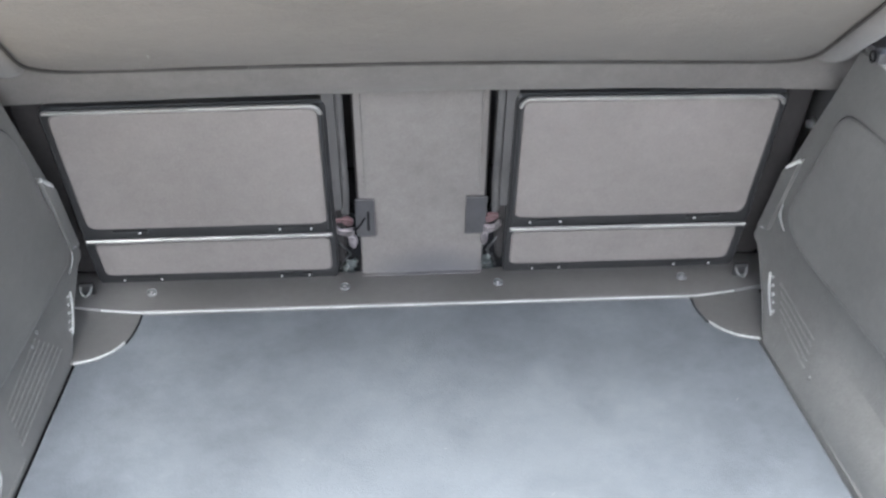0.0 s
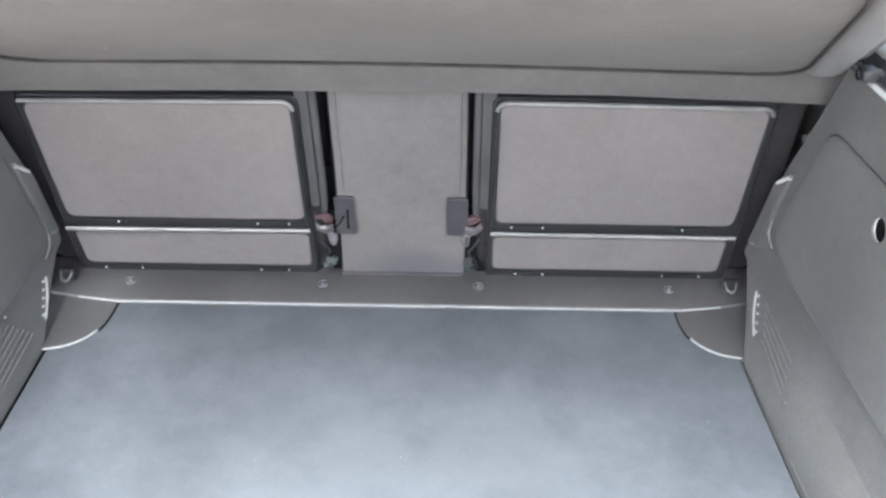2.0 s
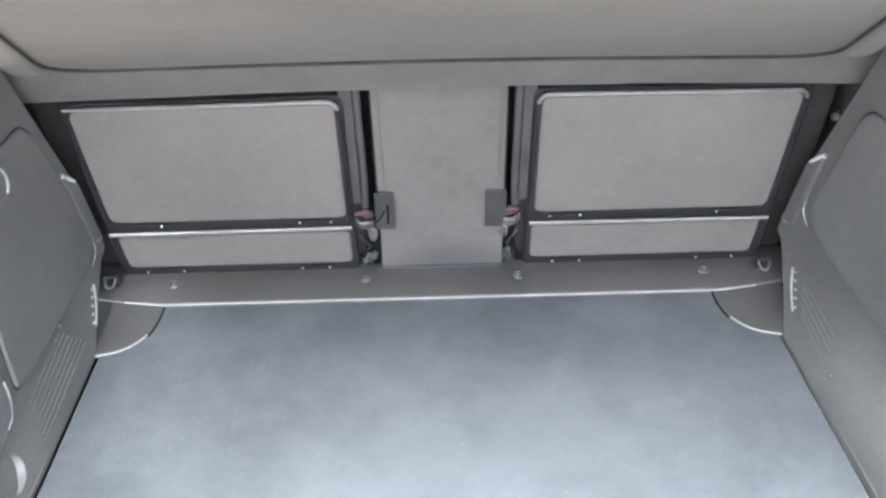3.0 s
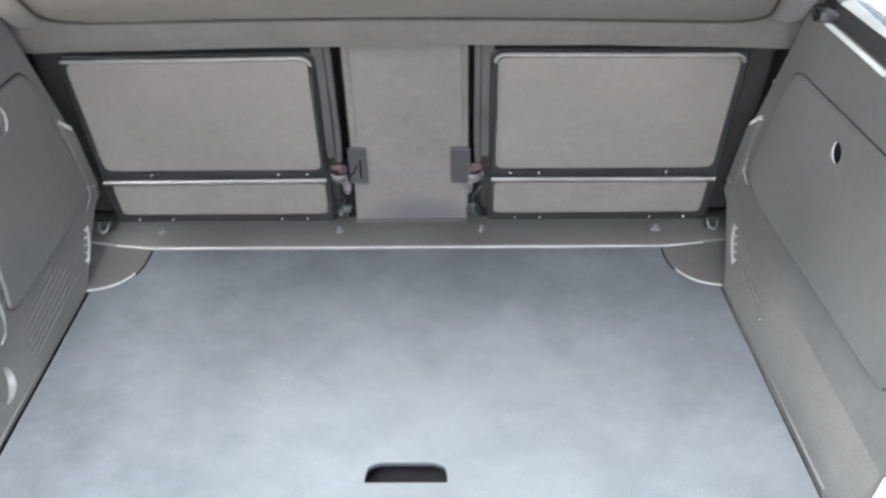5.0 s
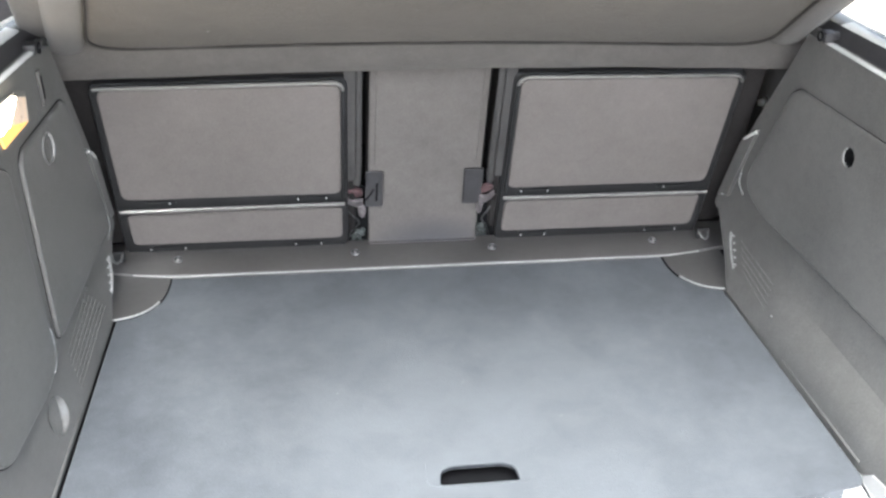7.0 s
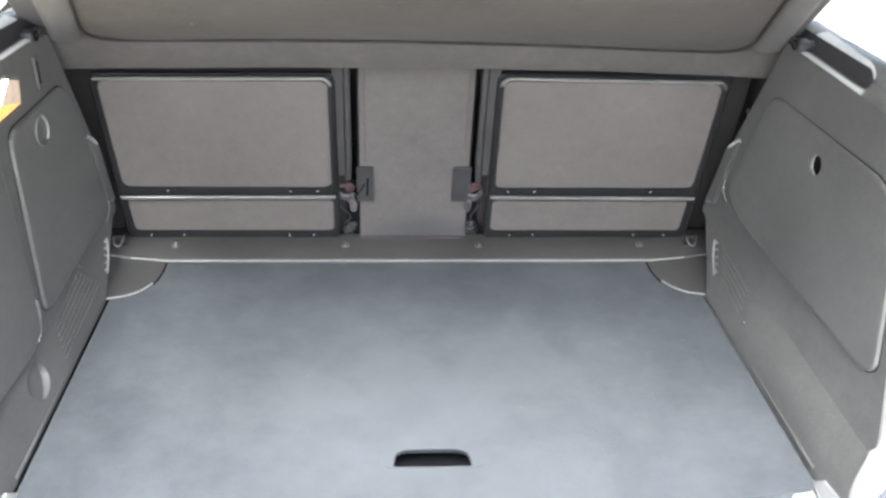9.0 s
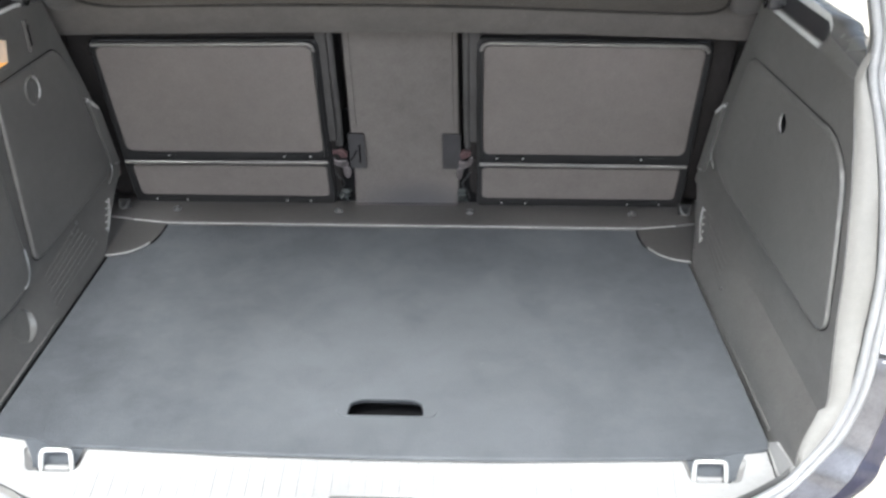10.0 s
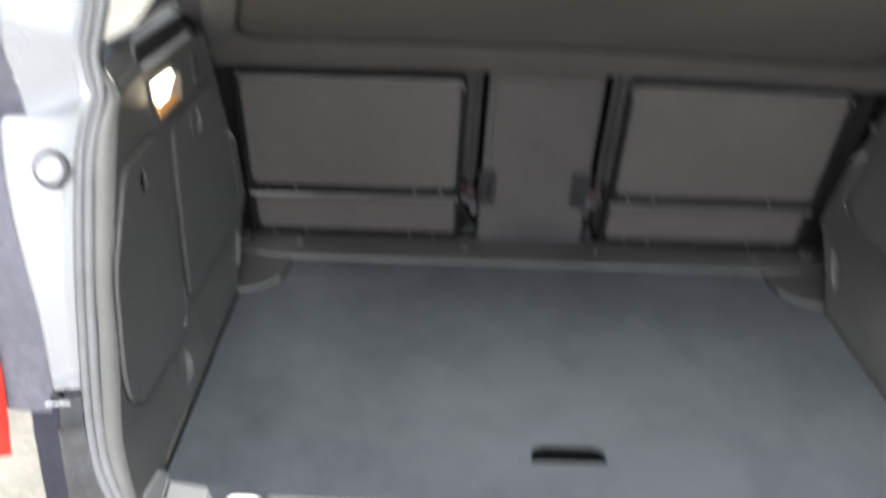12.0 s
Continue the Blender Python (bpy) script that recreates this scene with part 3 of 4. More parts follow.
for s, xa, xb in ((-1, -0.138, -0.090), (1, 0.104, 0.143)):
    c = -0.1185 if s < 0 else 0.1215
    q = 1.0 if s < 0 else 0.8
    side = lambda d: c - s * d * q
    latch = thing("seat_latch", "dark seat latch with faded red tab and zinc hook", "latch", group="seat latches")
    part("well", shaped_box(0.002, xa, xb, 1.232, 1.24, 0.60, 0.80), BLACK, latch)
    tab = [(-0.014, 0.728), (-0.011, 0.736), (0.006, 0.737), (0.014, 0.727), (0.014, 0.714), (0.004, 0.713)]
    part("red_tab", pillow(rounded([(side(a), b) for a, b in tab], 0.005), [], lambda x, z, h: Vector((x, 1.184 - h - (z - 0.735) * 0.6, z)), ((0.002, 0.0005), (0.0035, 0.002), (0.004, 0.010))), RED, latch, "faded red plastic tab", smooth=60)
    hook_shape = [(-0.016, 0.726), (-0.006, 0.712), (0.007, 0.711), (0.015, 0.714), (0.015, 0.698), (0.006, 0.694), (-0.006, 0.700), (-0.014, 0.708)]
    hook_part = part("zinc_hook", pillow(rounded([(side(a), b) for a, b in hook_shape], 0.004), [], lambda x, z, h: Vector((x, 1.187 - h - (z - 0.71) * 0.4, z)), ((0.0015, 0.0004), (0.003, 0.002), (0.0034, 0.008))), SILVER, latch, "dull zinc hook", smooth=60)
    shaft = [(0.006, 0.696), (0.017, 0.698), (0.021, 0.684), (0.016, 0.672), (0.009, 0.676)]
    part("pawl", pillow(rounded([(side(a), b) for a, b in shaft], 0.003), [], lambda x, z, h: Vector((x, 1.191 - h, z)), ((0.001, 0.0004), (0.002, 0.002), (0.0024, 0.006))), SILVER, hook_part, smooth=60)
    bm = bmesh.new()
    rows = []
    for k in range(7):
        m = Vector((side(0.006 + 0.006 * (k % 2) - 0.001 * k), 1.192 - 0.004 * (k % 3), 0.651 - 0.0045 * k))
        rows.append([bm.verts.new(m + Vector((w + random.uniform(-0.003, 0.003), random.uniform(-0.004, 0.004), random.uniform(-0.003, 0.003)))) for w in (-0.009, -0.003, 0.003, 0.009)])
    for a, b in zip(rows, rows[1:]):
        for i in range(3):
            bm.faces.new((a[i], a[i + 1], b[i + 1], b[i]))
    bmesh.ops.solidify(bm, geom=bm.faces[:], thickness=0.0012)
    part("cable_sleeve", bm, SLEEVE, latch, "crumpled grey-green sleeve", smooth=0)
    bm = bmesh.new()
    rod(bm, smooth_path([(side(-0.012), 1.190, 0.690), (side(-0.002), 1.186, 0.680), (side(0.008), 1.188, 0.664), (side(-0.004), 1.190, 0.648), (side(-0.010), 1.194, 0.628)], 4), 0.0018, 7)
    part("cable", bm, GLOSS, latch, "dark release cable")
    part("claw_housing", shaped_box(0.001, xa, xb, 1.203, 1.225, 0.612, 0.735), BLACK, latch)
    part("latch_cap", shaped_box(0.004, *sorted((side(-0.021), side(0.000))), 1.188, 1.206, 0.737, 0.764), CAP, latch, "dark plastic cap")

# ---- side trims ----
REAR = {1: [(0.470, 0.600), (0.480, 0.633), (0.496, 0.657), (0.522, 0.714), (0.549, 0.780), (0.567, 0.825), (0.582, 0.873), (0.600, 0.919), (0.629, 0.984), (0.663, 1.047), (0.700, 1.106)],
        -1: [(0.452, 0.600), (0.466, 0.640), (0.480, 0.670), (0.500, 0.706), (0.538, 0.795), (0.563, 0.860), (0.592, 0.935), (0.640, 1.026), (0.672, 1.078), (0.706, 1.120)]}
FRONT = [(1.045, 1.078), (1.070, 1.010), (1.128, 0.850), (1.146, 0.780), (1.157, 0.722), (1.155, 0.703), (1.131, 0.697), (1.080, 0.672), (1.035, 0.648), (1.002, 0.626), (0.996, 0.600)]
BEAD = {1: ((1.108, 0.796), (1.101, 0.777), (1.084, 0.761)), -1: ((1.127, 0.738), (1.118, 0.724), (1.097, 0.710))}
RIBS = {1: (1.040, 0.694, 0.915, 0.688), -1: (0.956, 0.704, 0.828, 0.690)}
TEETH = {1: (1.073, 0.690, 1.012, 0.654), -1: (1.081, 0.688, 1.032, 0.646)}
TOP = {1: (1.083, 0.077), -1: (1.0925, 0.115)}


def side_trim(s, lids, holes, label, name):
    trim = thing(name, label, "side trim", kind="structure")
    where = on_wall(s)
    top_at = lambda y: TOP[s][0] + (0.97 - y) * TOP[s][1]
    ol = REAR[s][:-1] + [(REAR[s][-1][0], top_at(REAR[s][-1][0])), (0.80, top_at(0.80)), (0.97, top_at(0.97))] + FRONT
    part("panel", sheet(ol, holes, where, 0.02, cuts=WALL_CUTS + [("u", v) for v in (0.6, 0.7, 0.75, 0.8, 0.85, 0.9, 0.95, 1.0)]), PLASTIC, trim, smooth=16)
    for lid, r, hs in lids:
        part("lid_groove", sheet(rounded(lid, r, 6), hs, lambda y, z, h: where(y, z, h + 0.0012), 0.001, cuts=WALL_CUTS, soft=0.0050, edge=0.0), LID_GAP, trim)
        lid_part = part("lid", pillow(rounded(lid, r, 6), hs, lambda y, z, h: where(y, z, h + 0.0056), ((0.0026, 0.0004), (0.0046, 0.0013), (0.0060, 0.0028), (0.0066, 0.0052))), PLASTIC_LID, trim, "textured charcoal access lid", smooth=60)
        rim = rounded(lid, r, 6)
        lo_y = min(p[0] for p in rim)
        # pale rods put the highlight of the rolled rear edge into colour
        bm = bmesh.new()
        for a, b in zip(rim, rim[1:] + rim[:1]):
            if abs(b[1] - a[1]) > 0.8 * abs(b[0] - a[0]) and min(a[0], b[0]) < lo_y + (0.12 if s > 0 else 0.10):
                rod(bm, [where(*a, 0.0040), where(*b, 0.0040)], 0.0014, 6)
        part("edge_glint", bm, CLEAR, lid_part, "rear edge highlight painted pale")
        for h in hs:
            cy, cz = sum(p[0] for p in h) / len(h), sum(p[1] for p in h) / len(h)
            part("hole_cup", sheet(disc(cy, cz, 0.03, 0.03), [], lambda y, z, hh: where(y, z, hh - 0.030), 0.001), BLACK, lid_part, "dark finger hole")
            bm = bmesh.new()
            rod(bm, [where(y, z, 0.004) for y, z in h + h[:1]], 0.0014, 6)
            part("hole_rim", bm, PLASTIC_LID, lid_part)
            bm = bmesh.new()
            tube = [[bm.verts.new(where(cy + (y - cy) * 0.96, cz + (z - cz) * 0.96, d)) for y, z in h] for d in (0.001, -0.029)]
            for i in range(len(h)):
                j = (i + 1) % len(h)
                bm.faces.new((tube[0][i], tube[0][j], tube[1][j], tube[1][i]))
            part("hole_throat", bm, BLACK, lid_part, "dark finger hole")
            # sleeve coloured pale for the skylight caught inside the hole
            bm = bmesh.new()
            tube = [[bm.verts.new(where(cy + (y - cy) * 0.96, cz + (z - cz) * 0.96, d)) for y, z in h] for d in (0.0046, 0.001)]
            for i in range(len(h)):
                j = (i + 1) % len(h)
                bm.faces.new((tube[0][i], tube[0][j], tube[1][j], tube[1][i]))
            part("hole_sleeve", bm, GLINT, lid_part, "sleeve of the finger hole, light on its far wall painted pale")
    # return flange at the front end and its rounded rim
    bm = bmesh.new()
    path = smooth_path([where(y, z, 0.0) for y, z in FRONT[:-1]], 5)
    rod(bm, [p + Vector((s * 0.004, 0.001, 0)) for p in path], 0.0045, 10)
    part("front_rim", bm, PLASTIC, trim)
    bm = bmesh.new()
    vs = [(bm.verts.new(p + Vector((s * 0.004, 0.004, 0))), bm.verts.new(p + Vector((s * 0.07, 0.03, 0)))) for p in path[:22]]
    for a, b in zip(vs, vs[1:]):
        bm.faces.new((a[0], a[1], b[1], b[0]))
    part("flange", bm, STRIP, trim)
    # ridge along the front end, with glints painted pale at its ends
    ridge = part("ridge", sheet(rounded([(1.098, 0.880), (1.134, 0.842), (1.156, 0.722), (1.127, 0.737)], 0.006), [], lambda y, z, h: where(y, z, h + 0.006), 0.005, cuts=WALL_CUTS, soft=0.006, edge=0.004), PLASTIC, trim, smooth=50)
    for a, b, r in (((1.099, 0.878), (1.129, 0.848), 0.0036), ((1.132, 0.734), (1.150, 0.725), 0.0016)):
        bm = bmesh.new()
        rod(bm, [where(*a, 0.003), where((a[0] + b[0]) / 2, (a[1] + b[1]) / 2, 0.0048), where(*b, 0.003)], r, 8)
        part("end_glint", bm, GLINT, ridge, "pale end glint put into the colour")
    # pale bead stands in for the highlight on the lid's lower corner
    bm = bmesh.new()
    rod(bm, smooth_path([where(y, z, h) for (y, z), h in zip(BEAD[s], (0.0035, 0.0065, 0.0035))], 5), 0.0017, 8)
    part("bead", bm, CLEAR, trim, "pale bead painted as the lid rim highlight")
    # toothed rib
    bm = bmesh.new()
    y0, z0, y9, z9 = TEETH[s]
    along = lambda t, h, dy=0.0, dz=0.0: where(y0 + (y9 - y0) * t + dy, z0 + (z9 - z0) * t + dz, h)
    rod(bm, smooth_path([along(0, 0.0005), along(0.3, 0.0025), along(0.65, 0.0025), along(1, 0.0005)], 4), 0.0018, 8)
    rib = part("toothed_rib", bm, EDGE, trim, "pale toothed rib")
    for k in range(5):
        p = along(0.1 + 0.2 * k, 0.0005, -0.005, 0.003)
        bm = bmesh.new()
        box(bm, p.x - 0.0016, p.x + 0.0016, p.y - 0.0028, p.y + 0.0028, p.z - 0.0016, p.z + 0.0016, 0.0008)
        part("tooth", bm, EDGE, rib)
    ya, za, yb, zb = RIBS[s]
    for k in range(5 if s > 0 else 7):
        bm = bmesh.new()
        a, b = (ya - 0.012 * k, za - 0.0075 * k), (yb - 0.006 * k, zb - 0.0085 * k)
        if s < 0:
            a, b = (ya + 0.006 * k, za - 0.0088 * k), (yb - 0.0036 * k, zb - 0.0082 * k)
        n_seg, fill = (7, 0.9) if s < 0 else (1, 1.0)
        for j in range(n_seg):
            rod(bm, [where(a[0] + (b[0] - a[0]) * (j + q) / n_seg, a[1] + (b[1] - a[1]) * (j + q) / n_seg, 0.0004) for q in (0.0, fill)], 0.0011, 6)
        part("vent_rib", bm, PLASTIC_LID, trim)
    for y, z in ((0.872, 0.655),) if s > 0 else ((0.964, 0.708), (0.931, 0.719), (0.940, 0.702)):
        bm = bmesh.new()
        bmesh.ops.create_uvsphere(bm, u_segments=10, v_segments=6, radius=0.0028, matrix=Matrix.Translation(where(y, z, 0.001)))
        part("screw", bm, CLEAR, trim)
    # rubbed foot of the trim along the carpet
    bm = bmesh.new()
    rod(bm, [where(y, 0.6245, h) for y, h in ((0.572, 0.000), (0.62, 0.000), (0.70, -0.001), (0.80, -0.002))], 0.0026, 8)
    part("foot_bead", bm, PLASTIC_LID, trim)
    # upper ledge: step with painted highlight, recessed face in a darker colour, rounded shoulder that runs out into a
    # horn at the jamb
    open_part = [(0.0, 0.0), (0.002, 0.003), (0.011, 0.0045), (0.014, 0.008), (0.0165, 0.034), (0.020, 0.0375), (0.026, 0.040), (0.034, 0.0415), (0.046, 0.0405), (0.060, 0.032)]
    closed_part = [(0.0, 0.0), (0.001, 0.005), (0.003, 0.010), (0.006, 0.015), (0.010, 0.020), (0.015, 0.025), (0.024, 0.030), (0.035, 0.033), (0.047, 0.031), (0.056, 0.022)]
    tip = [(0.0022 * k, 0.0017 * k, 0.0031 * k) for k in range(8)] + [(0.021, 0.017, 0.025), (0.024, 0.022, 0.020)]
    y_end = REAR[s][-1][0] + 0.002
    bm, step, face, crest, recess = bmesh.new(), bmesh.new(), bmesh.new(), bmesh.new(), bmesh.new()
    rings, edges_, lower, crests, deep = [], [], [], [], []
    for y in (1.06, 1.0, 0.95, 0.90, 0.86, 0.838, 0.826, 0.818, 0.810, 0.802, 0.795, 0.788, 0.775, 0.76, 0.74, 0.72, y_end):
        back = 0.0 if s > 0 else 0.017
        w = min(1.0, max(0.0, (0.838 - back - y) / 0.030))
        w = w * w * (3 - 2 * w)
        u = max(0.0, (0.802 - y) / (0.802 - y_end)) ** (0.95 if s > 0 else 1.3)
        ring = []
        for (a, b), (c, d), (e, f, g) in zip(open_part, closed_part, tip):
            o, h = a + (c - a) * w, b * (0.85 + 0.7 * max(0.0, 1.0 - y)) * (1 - w) + d * w
            yy = y + u * f
            o, h = o + (e - o) * u, h + (g - h) * u
            ring.append((s * (side_x(yy, 1.09, s) + o), yy, top_at(y) - 0.002 * u + h))
        rings.append([bm.verts.new(p) for p in ring[4:]])
        lower.append([face.verts.new(p) for p in ring[:5]])
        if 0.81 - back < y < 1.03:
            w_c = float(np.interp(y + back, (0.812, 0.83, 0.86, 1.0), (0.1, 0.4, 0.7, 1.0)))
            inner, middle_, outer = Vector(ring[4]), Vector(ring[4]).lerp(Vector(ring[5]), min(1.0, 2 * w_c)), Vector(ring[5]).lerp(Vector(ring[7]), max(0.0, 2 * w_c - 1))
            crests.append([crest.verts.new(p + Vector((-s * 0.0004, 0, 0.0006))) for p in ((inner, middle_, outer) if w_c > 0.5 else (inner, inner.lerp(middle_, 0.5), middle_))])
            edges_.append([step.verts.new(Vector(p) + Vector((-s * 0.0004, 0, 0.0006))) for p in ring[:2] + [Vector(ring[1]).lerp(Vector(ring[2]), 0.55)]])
        if y > 0.815 - back:
            deep.append([recess.verts.new(Vector(p) + Vector((-s * 0.0003, 0, 0.0004))) for p in ring[2:5]])
    for mesh, rows in ((bm, rings), (step, edges_), (face, lower), (crest, crests), (recess, deep)):
        for a, b in zip(rows, rows[1:]):
            for i in range(len(a) - 1):
                mesh.faces.new((a[i], a[i + 1], b[i + 1], b[i]))
    part("upper_ledge", bm, LEDGE, trim, "smooth grey upper ledge", smooth=50)
    # crest and step are coloured pale for the sky reflected in the plastic
    part("ledge_crest", crest, GLINT_GLOSS, trim, "crest of the ledge, sky highlight painted pale", smooth=50)
    part("ledge_face", face, PLASTIC, trim, smooth=50)
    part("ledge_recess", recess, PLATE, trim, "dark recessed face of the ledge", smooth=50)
    part("ledge_step", step, GLINT_GLOSS, trim, "step of the ledge, highlight painted pale", smooth=50)
    return trim


hole_r = disc(0.861, 0.961, 0.0160, 0.0165)
side_trim(1, [([(1.036, 0.992), (0.704, 1.022), (0.654, 0.994), (0.618, 0.908), (0.582, 0.803), (0.600, 0.784), (0.706, 0.777), (1.03, 0.763), (1.092, 0.785)], 0.03, [hole_r])], [hole_r], "charcoal grained plastic side trim with one large access lid", "wall_right")
hole_l = disc(0.724, 0.987, 0.0150, 0.0165)
left = side_trim(-1, [([(0.857, 0.992), (0.872, 1.005), (1.040, 0.994), (1.062, 0.968), (1.125, 0.745), (1.100, 0.724), (0.845, 0.720), (0.824, 0.726)], 0.012, []),
                      ([(0.815, 1.004), (0.790, 1.021), (0.672, 1.034), (0.640, 0.995), (0.584, 0.927), (0.547, 0.796), (0.550, 0.750), (0.580, 0.722), (0.736, 0.702), (0.790, 0.712), (0.800, 0.735)], 0.022, [hole_l])], [hole_l, disc(0.725, 0.666, 0.029, 0.024, 32)], "charcoal grained plastic side trim with two access lids", "wall_left")
wl = on_wall(-1)
knob = part("turn_knob", bowl((0.950, 0.965), (0.019, 0.021), lambda y, z, h: wl(y, z, h + 0.0060), 0.012, (0.003, -0.003)), STRIP, left, "round dished turn knob", smooth=60)
ring = [wl(y, z, 0.0062) for y, z in disc(0.948, 0.966, 0.020, 0.022, 24)]
part("knob_rim", rod(bmesh.new(), ring + ring[:1], 0.0022, 7), PLASTIC_LID, knob)
# pale arc paints the highlight on the knob's rim
part("knob_glint", rod(bmesh.new(), ring[20:] + ring[:6], 0.0024, 7), EDGE, knob, "rim highlight painted pale")
part("knob_bar", pillow(rounded([(0.9465, 0.951), (0.9535, 0.951), (0.9535, 0.979), (0.9465, 0.979)], 0.003), [], lambda y, z, h: wl(y, z, h + 0.0060), ((0.001, 0.0003), (0.002, 0.0015), (0.0024, 0.009))), PLASTIC_LID, knob, smooth=60)
grip = part("socket_cap", scoop((0.725, 0.666), (0.029, 0.024), wl, 0.024, -0.55), PLASTIC, left, "round dished grip", smooth=60)
# the lip's bright crescent is put into a paler colour
part("grip_lip", scoop((0.725, 0.666), (0.029, 0.024), wl, 0.024, -0.55, True), CLEAR, grip, "lip of the grip, its highlight painted pale", smooth=60)
# pale crescent paints the highlight on the lid's rolled corner
part("corner_glint", sheet(rounded([(0.805, 0.756), (0.8045, 0.738), (0.798, 0.720), (0.784, 0.709), (0.770, 0.706), (0.779, 0.717), (0.786, 0.728), (0.792, 0.740), (0.799, 0.751)], 0.002), [], lambda y, z, h: wl(y, z, h + 0.0050), 0.0012, soft=0.002, edge=0.001), GLINT_GLOSS, left, "highlight painted pale on the lid's corner")
bm = bmesh.new()
p = wl(0.982, 1.044, 0.002)
box(bm, p.x - 0.003, p.x + 0.003, 0.977, 0.987, 1.017, 1.070, 0.002)
plate = part("slot_plate", bm, STRIP, left, "small slotted plate")
bm = bmesh.new()
box(bm, p.x - 0.0005, p.x + 0.0038, 0.9785, 0.9850, 1.026, 1.062, 0.001)
part("slot", bm, BLACK, plate)

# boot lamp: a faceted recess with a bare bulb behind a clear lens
lamp = thing("boot_lamp", "lit warm boot lamp set in the side trim", "lamp")
W1, W2, W3, W4, W5, W6 = (0.813, 1.086), (0.889, 1.075), (0.918, 1.061), (0.908, 1.030), (0.820, 1.037), (0.850, 1.053)
part("housing", sheet(rounded([(0.808, 1.030), (0.914, 1.022), (0.926, 1.064), (0.893, 1.080), (0.806, 1.092)], 0.004), [], lambda y, z, h: wl(y, z, h + 0.003), 0.003, soft=0.002, edge=0.001), PLASTIC, lamp)
part("bulb_window", sheet(rounded([W1, W2, W6, (0.816, 1.056)], 0.003), [], lambda y, z, h: wl(y, z, h + 0.006), 0.003), LAMP_HOT, lamp, "white glowing bulb window")
part("reflector", sheet([W2, W3, W4, W6], [], lambda y, z, h: wl(y, z, h + 0.0055), 0.003), LAMP_PALE, lamp, "pale lit lens facet")
part("lens", sheet([(0.816, 1.056), W6, W4, W5], [], lambda y, z, h: wl(y, z, h + 0.006), 0.003), LAMP, lamp, "glowing amber lens")

# dark trims outboard of the seats and the closed cabin behind them
for s, n in ((-1, "wall_left_front"), (1, "wall_right_front")):
    bm = bmesh.new()
    x0, x1 = sorted((s * 0.62, s * 0.70))
    box(bm, x0, x1, 1.06, 1.5, 0.55, 1.04, 0.01)
    tagged(link(n, bm, BOLSTER if s > 0 else FABRIC), "dark wheel arch trim beside the seats", "wheel arch trim", kind="structure")
bm = shaped_box(0, -0.7, 0.7, 1.42, 1.46, 0.3, 1.02)
tagged(link("wall_cabin", bm, FABRIC), "dark cabin behind the seats", "cabin", kind="structure")

# roof over the cabin
bm = shaped_box(0.02, -0.72, 0.72, 0.90, 2.6, 1.50, 1.56)
tagged(link("roof_lining", bm, LINING), "pale roof lining over the cabin", "roof lining", kind="structure")
# the raised tailgate, above the view
bm = bmesh.new()
box(bm, -0.60, 0.60, -1.08, 0.0, -0.03, 0.03, 0.02)
bm.transform(pose(0, 0.94, 1.52, -27, 0, 0))
tagged(link("tailgate", bm, PLASTIC_LID), "raised tailgate lined with dark plastic above the boot", "tailgate", kind="structure")

# rear tie-down rings beside the seats
for s in (-1, 1):
    ring = thing("tie_down_ring", "small dark tie-down ring beside the seats", "tie-down ring", group="rear tie-down rings")
    cx = s * 0.535
    bm = bmesh.new()
    rod(bm, smooth_path([(cx - 0.009, 1.152, 0.642), (cx - 0.007, 1.142, 0.636), (cx, 1.138, 0.632), (cx + 0.007, 1.142, 0.636), (cx + 0.009, 1.152, 0.642)], 4), 0.0018, 8)
    part("loop", bm, CLEAR, ring)
    part("base", shaped_box(0.003, cx - 0.012, cx + 0.012, 1.150, 1.160, 0.624, 0.646), GLOSS, ring)

# striker pin of the seat in the wheel arch trim
striker = thing("seat_striker", "bright steel striker pin beside the seat back", "striker")
bm = bmesh.new()
rod(bm, [(0.622, 1.197, 0.884), (0.609, 1.197, 0.884)], 0.006, 14)
part("pin", bm, CHROME, striker)
part("flange", rod(bmesh.new(), [(0.6215, 1.195, 0.885), (0.617, 1.195, 0.885)], 0.011, 16), STRIP, striker)

# ---- raised parcel shelf ----
shelf = thing("parcel_shelf", "raised grey felt parcel shelf seen from beneath, with soft rolled rim", "parcel shelf")
SL = 0.72


def shelf_z(y):
    return 1.057 + (1.085 - y) * SL


def half(y, w0, w1):
    return w0 + (w1 - w0) * (1.09 - y) / 0.24


nrm = Vector((0, SL, 1)).normalized()
on_shelf = lambda off: (lambda x, y, h: Vector((x, y, shelf_z(y))) - nrm * (off + h))
y1, y2 = 1.085, 0.66
part("board", sheet(rounded([(-half(y1, 0.60, 0.545), y1), (half(y1, 0.615, 0.56), y1), (half(y2, 0.615, 0.56), y2), (-half(y2, 0.60, 0.545), y2)], 0.03), [], on_shelf(-0.006), 0.016, soft=0.004, edge=0.004), SHELF_RIM, shelf)


def field_edge(x):
    """Where the felt field ends towards the seats; it bows a little."""
    return float(np.interp(x, (-0.56, -0.4, -0.2, 0.0, 0.2, 0.4, 0.6), (1.086, 1.079, 1.074, 1.073, 1.084, 1.104, 1.116)))


left_side = lambda y: -0.514 + 0.245 * (1.085 - y)
right_side = lambda y: 0.553 - 0.24 * (1.115 - y)
inner = rounded([(left_side(0.70), 0.70), (left_side(1.086), 1.086), (-0.2, 1.074), (0.0, 1.073), (0.2, 1.084), (0.4, 1.104), (right_side(1.115), 1.115), (right_side(0.70), 0.70)], 0.075, 8)
